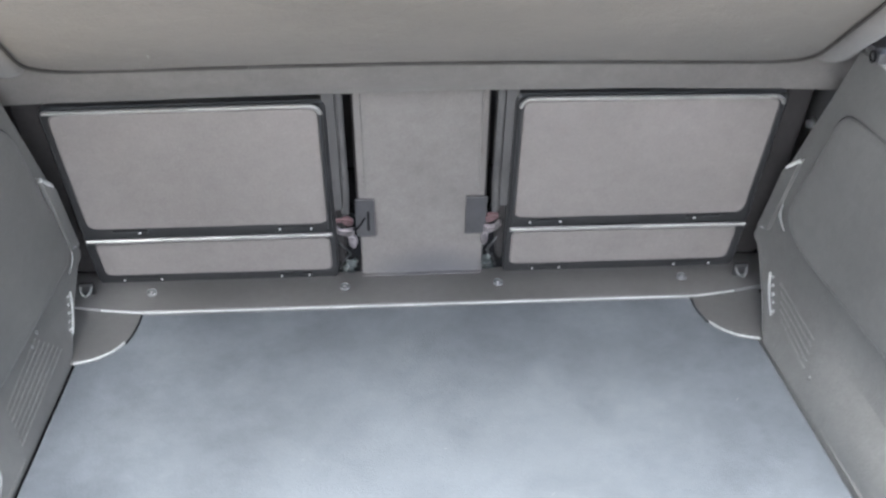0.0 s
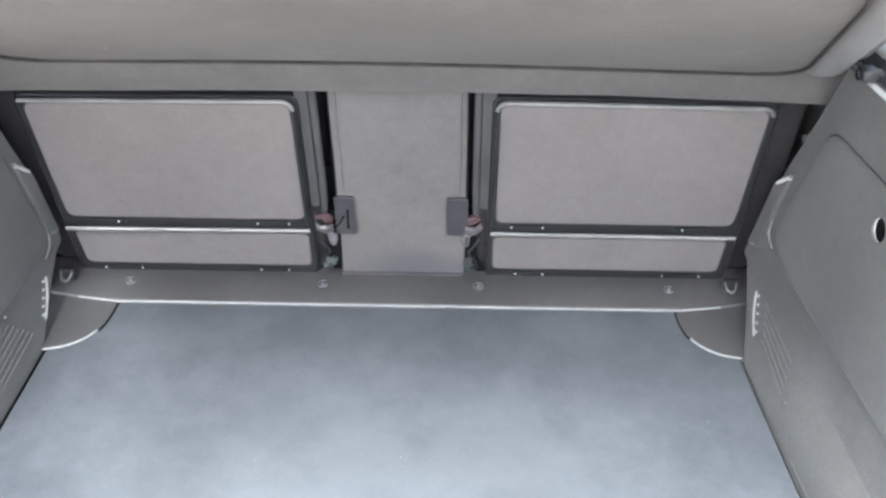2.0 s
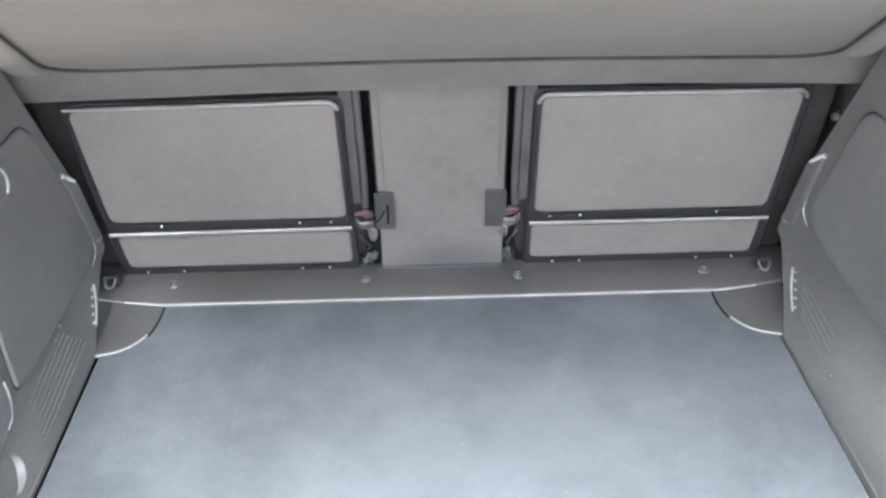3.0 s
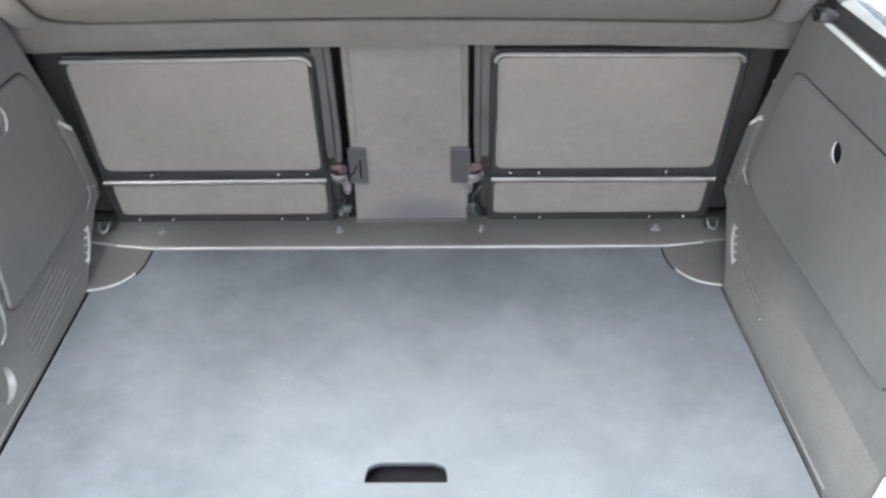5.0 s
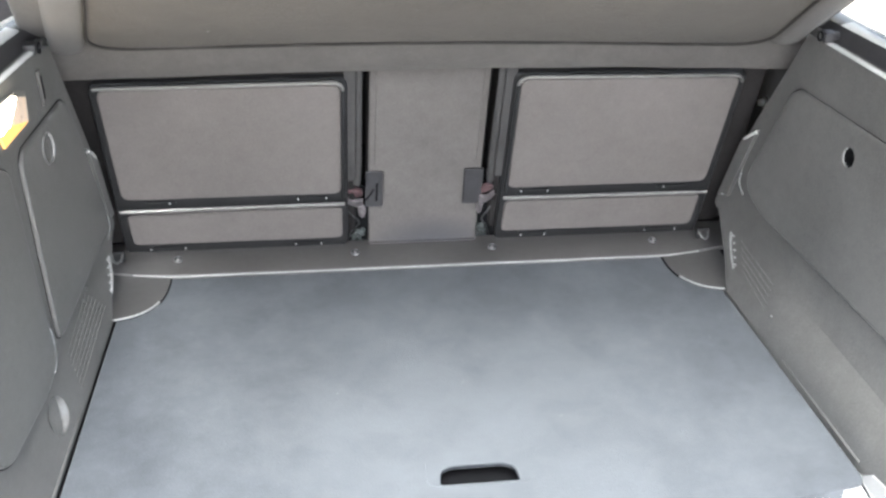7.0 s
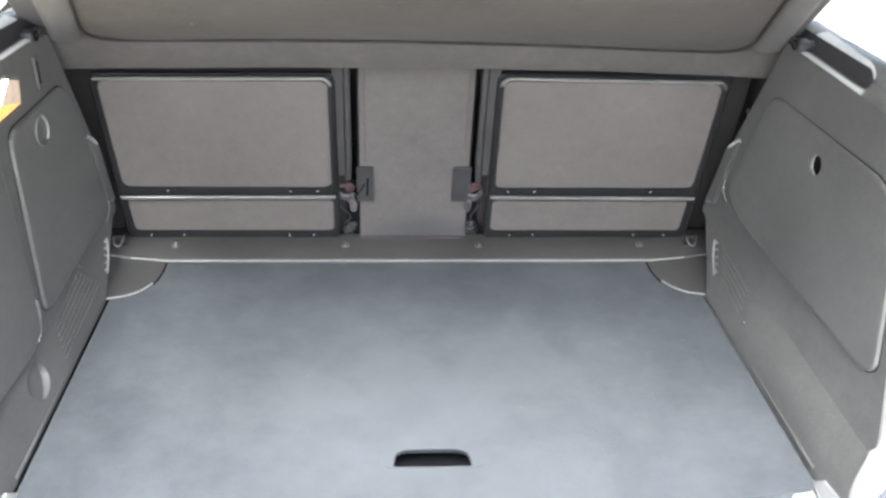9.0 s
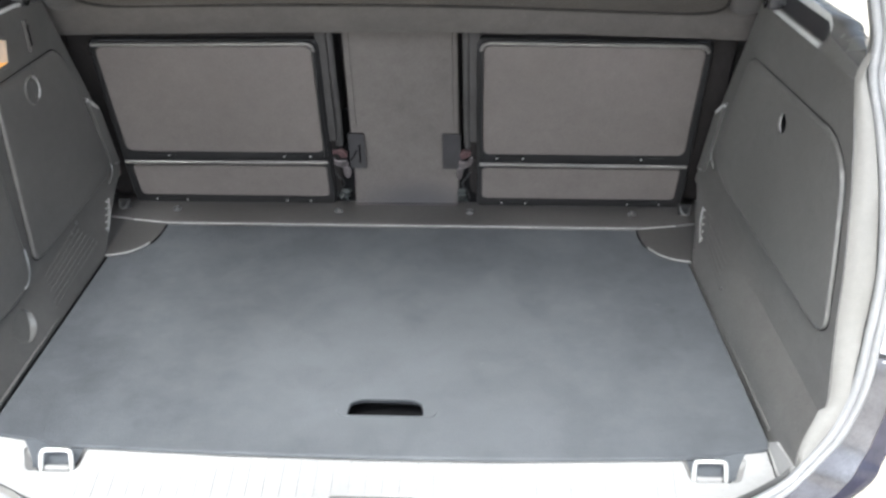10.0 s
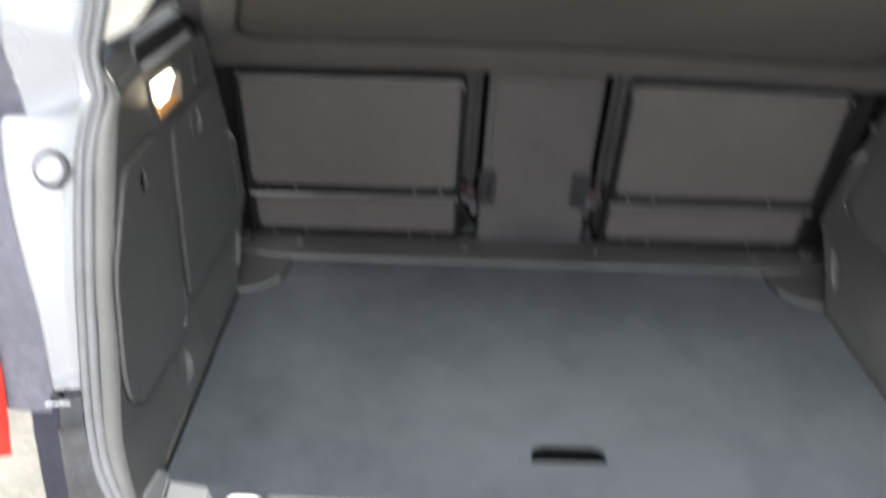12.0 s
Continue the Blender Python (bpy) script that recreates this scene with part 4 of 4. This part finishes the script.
part("felt_field", sheet(inner, [], on_shelf(0.0015), 0.004, soft=0.004, edge=0.002), SHELF, shelf, "brown-grey felt field", smooth=12)
bm = bmesh.new()
rod(bm, [on_shelf(0.004)(x, y, 0) for x, y in inner[:]], 0.0024, 6)
part("field_seam", bm, SEAM_DARK, shelf, "dark seam round the felt field")
# padded rim along both sides
for far in (left_side, right_side):
    bm = bmesh.new()
    s = -1 if far is left_side else 1
    rows = []
    for k in range(13):
        y = 1.10 - 0.40 * k / 12
        rows.append([bm.verts.new(on_shelf(0.002 + h)(far(y) + s * a, y, 0)) for a, h in ((0.002, -0.003), (0.006, 0.002), (0.014, 0.005), (0.026, 0.0065), (0.040, 0.0055), (0.050, 0.002), (0.054, -0.006))])
    for a, b in zip(rows, rows[1:]):
        for i in range(len(a) - 1):
            bm.faces.new((a[i], a[i + 1], b[i + 1], b[i]))
    part("side_rim", bm, SHELF_RIM, shelf, "padded side rim", smooth=60)
# rolled front rim: a soft profile along the width
bm = bmesh.new()
rings = []
out_y, out_z = -0.584, -0.812
for k in range(41):
    x = -0.615 + 1.243 * k / 40
    top_y = field_edge(x)
    top_z = shelf_z(top_y)
    low_z = float(np.interp(x, (-0.6, -0.3, 0.0, 0.3, 0.6), (0.995, 1.001, 1.004, 1.000, 0.988))) + 0.0012 * noise.noise(Vector((x * 7, 0, 0)))
    low_y = 1.108 + 0.008 * max(0.0, x / 0.6)
    ring = [(top_y - 0.016, top_z + 0.016), (top_y - 0.002, top_z + 0.003)]
    for u in (0.06, 0.16, 0.3, 0.45, 0.6, 0.75, 0.88, 1.0):
        h = 0.009 * math.sin(math.pi * min(1.0, u * 0.92 + 0.02)) ** 0.7
        ring.append((top_y + (low_y - top_y) * u + out_y * h, top_z + (low_z - top_z) * u + out_z * h * 0.4))
    ring += [(low_y + 0.007, low_z + 0.001), (low_y + 0.013, low_z + 0.010), (low_y + 0.012, low_z + 0.04)]
    rings.append([bm.verts.new((x, y + 0.0006 * noise.noise(Vector((x * 15, q, 0))), z)) for q, (y, z) in enumerate(ring)])
for a, b in zip(rings, rings[1:]):
    for i in range(len(a)):
        j = (i + 1) % len(a)
        bm.faces.new((a[i], a[j], b[j], b[i]))
bm.faces.new(rings[0])
bm.faces.new(rings[-1])
part("rolled_rim", bm, SHELF_RIM, shelf, "soft rolled rim", smooth=60)
for s in (-1, 1):
    c = Vector((0.592 if s > 0 else -0.570, 1.0, 1.094))
    bm = bmesh.new()
    box(bm, c.x - 0.009, c.x + 0.009, c.y - 0.010, c.y + 0.010, c.z - 0.008, c.z + 0.008, 0.003)
    bmesh.ops.create_cone(bm, cap_ends=True, segments=16, radius1=0.008, radius2=0.0065, depth=0.022, matrix=Matrix.Translation(c + Vector((s * 0.008, 0, 0))) @ pose(0, 0, 0, 0, 90, 0))
    pivot = part("pivot", bm, PLATE, shelf, "dark plastic pivot")
    bm = bmesh.new()
    rod(bm, [c + Vector((-s * 0.012, 0.0068 * math.cos(q), 0.0068 * math.sin(q))) for q in (k * math.pi / 9 for k in range(19))], 0.0016, 6)
    part("pivot_ring", bm, BLACK, pivot)
    part("pivot_arm", shaped_box(0.002, *sorted((c.x - s * 0.012, c.x - s * 0.002)), c.y - 0.004, c.y + 0.026, c.z - 0.003, c.z + 0.004), STRIP, pivot)

# ---- sill ----
SILL_RIM = [(0.0, 0.398), (0.15, 0.400), (0.30, 0.407), (0.42, 0.425), (0.48, 0.448), (0.52, 0.464), (0.55, 0.478), (0.572, 0.489)]


CORNER = {1: [(0.43, 0.424, 0.592), (0.48, 0.442, 0.597), (0.52, 0.456, 0.603), (0.555, 0.467, 0.612), (0.580, 0.478, 0.628)],
          -1: [(0.43, 0.424, 0.592), (0.48, 0.445, 0.598), (0.52, 0.459, 0.606), (0.548, 0.463, 0.617), (0.563, 0.466, 0.629)]}


def sill_lift(x, y):
    """The sill trim rises into its corners."""
    return float(np.interp(abs(x), (0.45, 0.52, 0.56, 0.585), (0.0, 0.004, 0.014, 0.022))) * min(1.0, max(0.0, (0.525 - y) / 0.05))


def sill_z(y):
    return float(np.interp(y, (0.40, 0.45, 0.50, 0.535), (0.588, 0.594, 0.601, 0.614)))


sill = thing("sill_trim", "pale grey ribbed plastic loading sill trim", "sill trim", kind="structure")
front = [(-0.58, 0.575), (-0.535, 0.549), (-0.42, 0.530), (-0.2, 0.520), (0, 0.517), (0.2, 0.519), (0.43, 0.529), (0.550, 0.549), (0.595, 0.575)]
ol = [(-x, y) for x, y in SILL_RIM[::-1]] + SILL_RIM[1:] + front[::-1]
HOOKS = ((-0.435, 0.502, -0.484, -0.404), (0.4745, 0.508, 0.445, 0.522))
hook_cups = [rounded([(a + 0.006, y - 0.018), (b - 0.006, y - 0.018), (b + 0.008, y + 0.020), (a - 0.008, y + 0.020)], 0.009) for _, y, a, b in HOOKS]
catch = rounded([(-0.047, 0.415), (0.075, 0.415), (0.073, 0.455), (-0.045, 0.455)], 0.006)
part("plate", sheet(ol, hook_cups + [catch], lambda x, y, h: Vector((x, y, sill_z(y) + sill_lift(x, y) + h)), 0.02, cuts=[("v", v) for v in (0.45, 0.475, 0.50)] + [("u", v) for v in (-0.57, -0.54, -0.51, -0.45, -0.3, 0, 0.3, 0.45, 0.51, 0.54, 0.57)]), SILL, sill)
for k in range(36):
    x = -0.397 + k * 0.0235
    if not -0.40 < x < 0.432:
        continue
    y_a = 0.460 if -0.055 < x < 0.083 else 0.415
    bm = bmesh.new()
    rod(bm, [(x, y, sill_z(y) - 0.0001) for y in (0.514, 0.50, 0.47, y_a)], 0.0008, 6)
    part("rib", bm, RIB, sill)
for cup, (c, y_h, a, b) in zip(hook_cups, HOOKS):
    mid_x, mid_h = (a + b) / 2, y_h - 0.002
    bm = bmesh.new()
    rows = []
    for f, d in ((1.06, 0.001), (1.0, 0.0005), (0.88, -0.004), (0.72, -0.009), (0.62, -0.011)):
        rows.append([bm.verts.new((mid_x + (x - mid_x) * f, mid_h + (y - mid_h) * (f if y > mid_h else min(1.0, f + 0.25)), sill_z(min(y, mid_h + 0.003)) + d - (0.004 if d < 0 and y > mid_h else 0.0))) for x, y in cup])
    for p, q in zip(rows, rows[1:]):
        for i in range(len(p)):
            j = (i + 1) % len(p)
            bm.faces.new((p[i], p[j], q[j], q[i]))
    dish = part("cup", bm, SILL, sill, "dished cup of the tie-down loop", smooth=60)
    bm = bmesh.new()
    rows = [[bm.verts.new((mid_x + (b - a) * w * u, y_h + y, z)) for u in (-0.5, -0.3, 0.0, 0.3, 0.5)] for y, w, z in ((-0.008, 0.70, 0.5945), (0.000, 0.78, 0.5955), (0.010, 0.90, 0.602), (0.018, 1.04, 0.612), (0.024, 1.16, 0.618))]
    for p, q in zip(rows, rows[1:]):
        for i in range(4):
            bm.faces.new((p[i], p[i + 1], q[i + 1], q[i]))
    part("cup_lining", bm, CARPET, dish, "grey carpet lining of the cup", smooth=60)
well = part("catch_cover", shaped_box(0.003, -0.049, 0.077, 0.40, 0.458, 0.572, 0.5865), SILL, sill, "pale catch cover")
part("catch_notch", shaped_box(0.002, 0.004, 0.022, 0.40, 0.457, 0.575, 0.588), BLACK, well, "dark notch")
bm = bmesh.new()
rod(bm, [(x, y, sill_z(y) - 0.001) for x, y in catch + catch[:1]], 0.0016, 8)
part("catch_frame", bm, STRIP, well, "dark frame of the catch cover")
# upturned corner of the sill trim, over the foot of the side trim
for s in (-1, 1):
    corner = [(0.566, 0.604), (0.540, 0.632), (0.484, 0.641), (0.474, 0.603)]
    part("upturned_corner", sheet(corner, [], lambda y, z, h: on_wall(s)(y, z, h + 0.003 + 0.003 * max(0.0, (0.640 - z) / 0.037)), 0.004, cuts=[("v", Z0)]), SILL, sill, "pale upturned corner")
    line = []
    for y in (0.560, 0.545, 0.53, 0.515, 0.50, 0.485):
        z = sill_z(y) + sill_lift(0.555, y) + 0.0008
        line.append(on_wall(s)(y, z, 0.0078 + 0.003 * max(0.0, (0.640 - z) / 0.037)))
    part("joint", rod(bmesh.new(), line, 0.0016, 6), BLACK, sill, "black joint beside the corner")
for c, y_h, a, b in HOOKS:
    hook = thing("tie_down_hook", "bright chromed steel tie-down loop in the sill trim", "tie-down hook", group="sill tie-down hooks")
    lean = ((-0.0212, -0.015, 0.590), (-0.0218, -0.012, 0.600), (-0.0216, -0.006, 0.612), (-0.0203, -0.0015, 0.6195), (-0.0165, 0.0, 0.6225), (0.0, 0.0005, 0.6230))
    pts = [(c + x, y_h + y, z) for x, y, z in lean] + [(c - x, y_h + y, z) for x, y, z in lean[-2::-1]]
    bm = bmesh.new()
    rod(bm, smooth_path(pts, 4), 0.0034, 10)
    part("loop", bm, CHROME, hook)
    part("hinge_block", shaped_box(0.002, c - 0.0175, c + 0.0175, y_h - 0.014, y_h - 0.006, 0.584, 0.6015), SILL, hook, "pale hinge block")

# ---- opening: jamb, seals, painted gutter ----
PILLAR = {1: ((0.643, 0.721, 1.137), (0.641, 0.735, 1.164), (0.635, 0.753, 1.195), (0.604, 0.86, 1.40)), -1: ((0.617, 0.727, 1.151), (0.615, 0.741, 1.178), (0.609, 0.759, 1.209), (0.578, 0.866, 1.41))}


def edge_half(s):
    low = [Vector((s * x, y, sill_z(y))) for x, y in SILL_RIM if x < 0.4] + [Vector((s * x, y, z)) for x, y, z in CORNER[s]]
    return low + [Vector((s * (side_x(y, z, s) + 0.001), y, z)) for y, z in REAR[s][2:]] + [Vector((s * x, y, z)) for x, y, z in PILLAR[s]]


edge_path = smooth_path(edge_half(-1)[:0:-1] + edge_half(1), 9)


TUCK = {1: ((0.594, 0.60, 0.615, 0.638, 0.657, 0.705, 0.75, 0.795, 0.835, 0.88, 0.926, 0.98, 1.047, 1.08, 1.107, 1.122, 1.136, 1.19), (-0.034, -0.042, -0.050, -0.038, -0.018, -0.010, -0.004, 0.002, 0.006, 0.009, 0.006, 0.002, -0.007, -0.013, -0.021, -0.027, -0.031, -0.030)),
        -1: ((0.60, 0.615, 0.65, 0.70, 0.75, 1.06, 1.094, 1.121, 1.136, 1.15, 1.2), (-0.030, -0.029, -0.020, -0.012, -0.009, -0.009, -0.013, -0.021, -0.027, -0.031, -0.030))}


def tuck(p):
    """Along the sill the jamb trim runs out and the seals lie close to the sill trim."""
    return float(np.interp(p.z, *TUCK[1 if p.x > 0 else -1]))


def sweep(bm, profile, closed=False, side=0, lo=-9.0, hi=9.0, tucked=True):
    """Lays a profile of (outwards, rearwards), or one that depends on the height, along the edge of the opening between two heights."""
    n = len(edge_path)
    rings = []
    for i, p in enumerate(edge_path):
        if side * p.x < 0 or not lo <= p.z <= hi:
            continue
        t = (edge_path[min(i + 1, n - 1)] - edge_path[max(i - 1, 0)]).normalized()
        r = Vector((0, -1, 0))
        r = (r - t * r.dot(t)).normalized()
        o = t.cross(r)
        if o.dot(p - Vector((0, 0.6, 1.0))) < 0:
            o = -o
        rings.append([p + o * (a + (tuck(p) if tucked else 0.0)) + r * b for a, b in (profile(p if not tucked else p.z) if callable(profile) else profile)])
    k = len(rings[0])
    if tucked:
        # rubber takes no sharp bends
        even = []
        for i in range(len(rings)):
            w = min(6, i, len(rings) - 1 - i)
            even.append([sum((rings[j][q] for j in range(i - w, i + w + 1)), Vector((0, 0, 0))) / (2 * w + 1) for q in range(k)])
        rings = even
    rings = [[bm.verts.new(p) for p in ring] for ring in rings]
    for a, b in zip(rings, rings[1:]):
        for i in range(k if closed else k - 1):
            bm.faces.new((a[i], a[(i + 1) % k], b[(i + 1) % k], b[i]))
    return bm


def inset(p):
    """Low on the wheel arch side the jamb trim steps inwards over the side trim."""
    return float(np.interp(p.z, (0.655, 0.685, 0.707, 0.711), (0.0, -0.006, -0.008, 0.0))) if p.x > 0 else 0.0


def ring_profile(a, b, r, n=10):
    return [(a + r * math.cos(2 * math.pi * k / n), b + r * math.sin(2 * math.pi * k / n)) for k in range(n)]


def rim_out(z):
    return float(np.interp(z, (0.59, 0.62, 0.65, 0.70, 0.76, 0.90, 0.97, 1.10, 1.40), (0.120, 0.118, 0.108, 0.092, 0.084, 0.102, 0.125, 0.150, 0.160)))


SEAM = {1: 0.785, -1: 0.777}
opening = thing("boot_opening", "pale painted boot opening with grey rubber seals", "boot opening", kind="structure")
part("jamb_trim", sweep(bmesh.new(), lambda p: [(a * max(0.002, 0.032 + tuck(p)) / 0.032 + (1 - a / 0.032) * inset(p), b) for a, b in ((0.0, -0.001), (0.004, 0.005), (0.016, 0.010), (0.028, 0.009), (0.032, 0.0))], tucked=False), JAMB, opening, "pale jamb trim", smooth=60)
part("inner_seal", sweep(bmesh.new(), ring_profile(0.0368, 0.008, 0.0064), closed=True), RUBBER, opening, "pale grey rubber seal", smooth=60)
part("outer_seal", sweep(bmesh.new(), ring_profile(0.0492, 0.007, 0.0062), closed=True), RUBBER, opening, "pale grey rubber seal", smooth=60)
part("seal_groove", sweep(bmesh.new(), [(0.030, -0.004), (0.060, -0.004)]), GROOVE, opening)
for s in (-1, 1):
    part("gutter", sweep(bmesh.new(), lambda z: [(0.055, -0.006), (0.058, 0.004), (0.066, 0.007), (0.072, 0.003), (rim_out(z), 0.010), (rim_out(z) + 0.006, 0.004), (rim_out(z) + 0.008, -0.03)], side=s, lo=SEAM[s]), PAINT, opening, "bright painted gutter", smooth=40)
    part("lower_gutter", sweep(bmesh.new(), lambda z: [(0.055, -0.006), (0.058, 0.003), (rim_out(z), 0.007), (rim_out(z) + 0.005, 0.002), (rim_out(z) + 0.007, -0.03)], side=s, hi=SEAM[s]), PAINT_LOWER, opening, "bumper-side painted edge, dark reflections put into its colour", smooth=40)
    part("dark_gap", sweep(bmesh.new(), lambda z: [(rim_out(z) + 0.006, -0.006), (rim_out(z) + 0.030, -0.010), (rim_out(z) + 0.046, -0.016), (rim_out(z) + 0.05, -0.06)], side=s, lo=0.596, hi=SEAM[s]), DARKPAINT, opening, "dark glossy gap beside the bumper", smooth=40)

# tail lamps and bump stops
for s in (-1, 1):
    tail = thing("tail_lamp", "dark-framed tail lamp with a red lens at the corner", "tail lamp", group="tail lamps")
    part("housing", sweep(bmesh.new(), lambda z: [(rim_out(z) + 0.007, -0.020), (rim_out(z) + 0.012, -0.008), (rim_out(z) + 0.045, -0.006), (rim_out(z) + 0.085, -0.02), (rim_out(z) + 0.10, -0.09)], side=s, lo=SEAM[s] - 0.03, hi=1.2), HOUSING, tail, "dark glossy housing", smooth=60)
    part("red_lens", sweep(bmesh.new(), lambda z: [(rim_out(z) + 0.076, -0.014), (rim_out(z) + 0.090, -0.010), (rim_out(z) + 0.112, -0.030), (rim_out(z) + 0.125, -0.08)], side=s, lo=0.70, hi=0.83), REDLENS, tail, "red lens", smooth=60)
    stop = thing("bump_stop", "round pale rubber bump stop on the gutter", "bump stop", group="bump stops")
    c = Vector((-0.668 if s < 0 else 0.695, 0.641, 1.046))
    m = Matrix.Translation(c) @ pose(0, 0, 0, 65, 0, 0)
    bm = bmesh.new()
    bmesh.ops.create_cone(bm, cap_ends=True, segments=24, radius1=0.020, radius2=0.017, depth=0.012, matrix=m @ Matrix.Translation((0, 0, 0.006)))
    part("pad", bm, PAINT, stop)
    bm = bmesh.new()
    rod(bm, [m @ Vector((0.0215 * math.cos(k * math.pi / 12), 0.0215 * math.sin(k * math.pi / 12), 0.002)) for k in range(25)], 0.0022, 6)
    part("collar", bm, STRIP, stop)
    bm = bmesh.new()
    y_s = float(np.interp(SEAM[s], [q[1] for q in REAR[s]], [q[0] for q in REAR[s]]))
    x_s = side_x(y_s, SEAM[s], s)
    rod(bm, [(s * (x_s + a), y_s - 0.016 - b, SEAM[s] - 0.003) for a, b in ((0.060, 0.0), (0.072, 0.001), (rim_out(SEAM[s]) + 0.004, 0.004))], 0.0016, 6)
    part("seam_edge", bm, PAINT, opening)
for s, n in ((-1, "body_side_left"), (1, "body_side_right")):
    bm = bmesh.new()
    prof = [(0.80, 0.30), (0.83, 0.45), (0.846, 0.62), (0.845, 0.74), (0.838, 0.79)]
    rows = []
    for y, inset, low in ((0.80, 0.012, 0.0), (0.86, 0.004, 0.0), (0.95, 0.0, 0.0), (1.6, -0.005, 0.0), (2.6, -0.005, 0.0)):
        rows.append([bm.verts.new((s * (x - inset), y, z)) for x, z in prof])
    for a, b in zip(rows, rows[1:]):
        for i in range(len(prof) - 1):
            bm.faces.new((a[i], a[i + 1], b[i + 1], b[i]))
    bmesh.ops.solidify(bm, geom=bm.faces[:], thickness=0.012)
    tagged(link(n, bm, PAINT, 50), "plain silver painted rear body side", "car body", kind="structure")
bm = bmesh.new()
box(bm, -0.78, 0.78, 0.45, 2.6, 0.16, 0.32, 0.05, 3)
tagged(link("underbody", bm, BLACK), "dark underbody below the boot", "car body", kind="structure")
bumper = thing("bumper", "painted rear bumper below the sill", "bumper", kind="structure")
bm = bmesh.new()
box(bm, -0.84, 0.84, 0.18, 0.42, 0.28, 0.555, 0.05, 4)
part("skin", bm, PAINT, bumper, smooth=50)

# lint on the shelf and specks on the carpet
bm = bmesh.new()
for k in range(13):
    if k < 9:
        x, y = ((-0.327, 0.985), (0.131, 0.945), (-0.05, 0.90), (0.30, 1.02), (-0.22, 1.06), (0.42, 0.96), (0.20, 1.06), (-0.40, 0.93), (0.05, 1.03))[k]
        c = on_shelf(0.0075)(x, y, 0)
    else:
        c = Vector((random.uniform(-0.45, 0.45), random.uniform(0.55, 1.05), Z0 + 0.0015))
    d = Vector((random.uniform(-1, 1), random.uniform(-1, 1), random.uniform(-0.2, 1))).normalized()
    n = 0.006 if k == 0 else random.uniform(0.001, 0.002)
    rod(bm, smooth_path([c, c + d * n * 0.5 + Vector((0.0006, 0, 0.0004)), c + d * n], 3), 0.0004 if k else 0.0008, 5)
tagged(link("lint", bm, JAMB), "pale bits of lint on felt and carpet", "lint", kind="stuff")
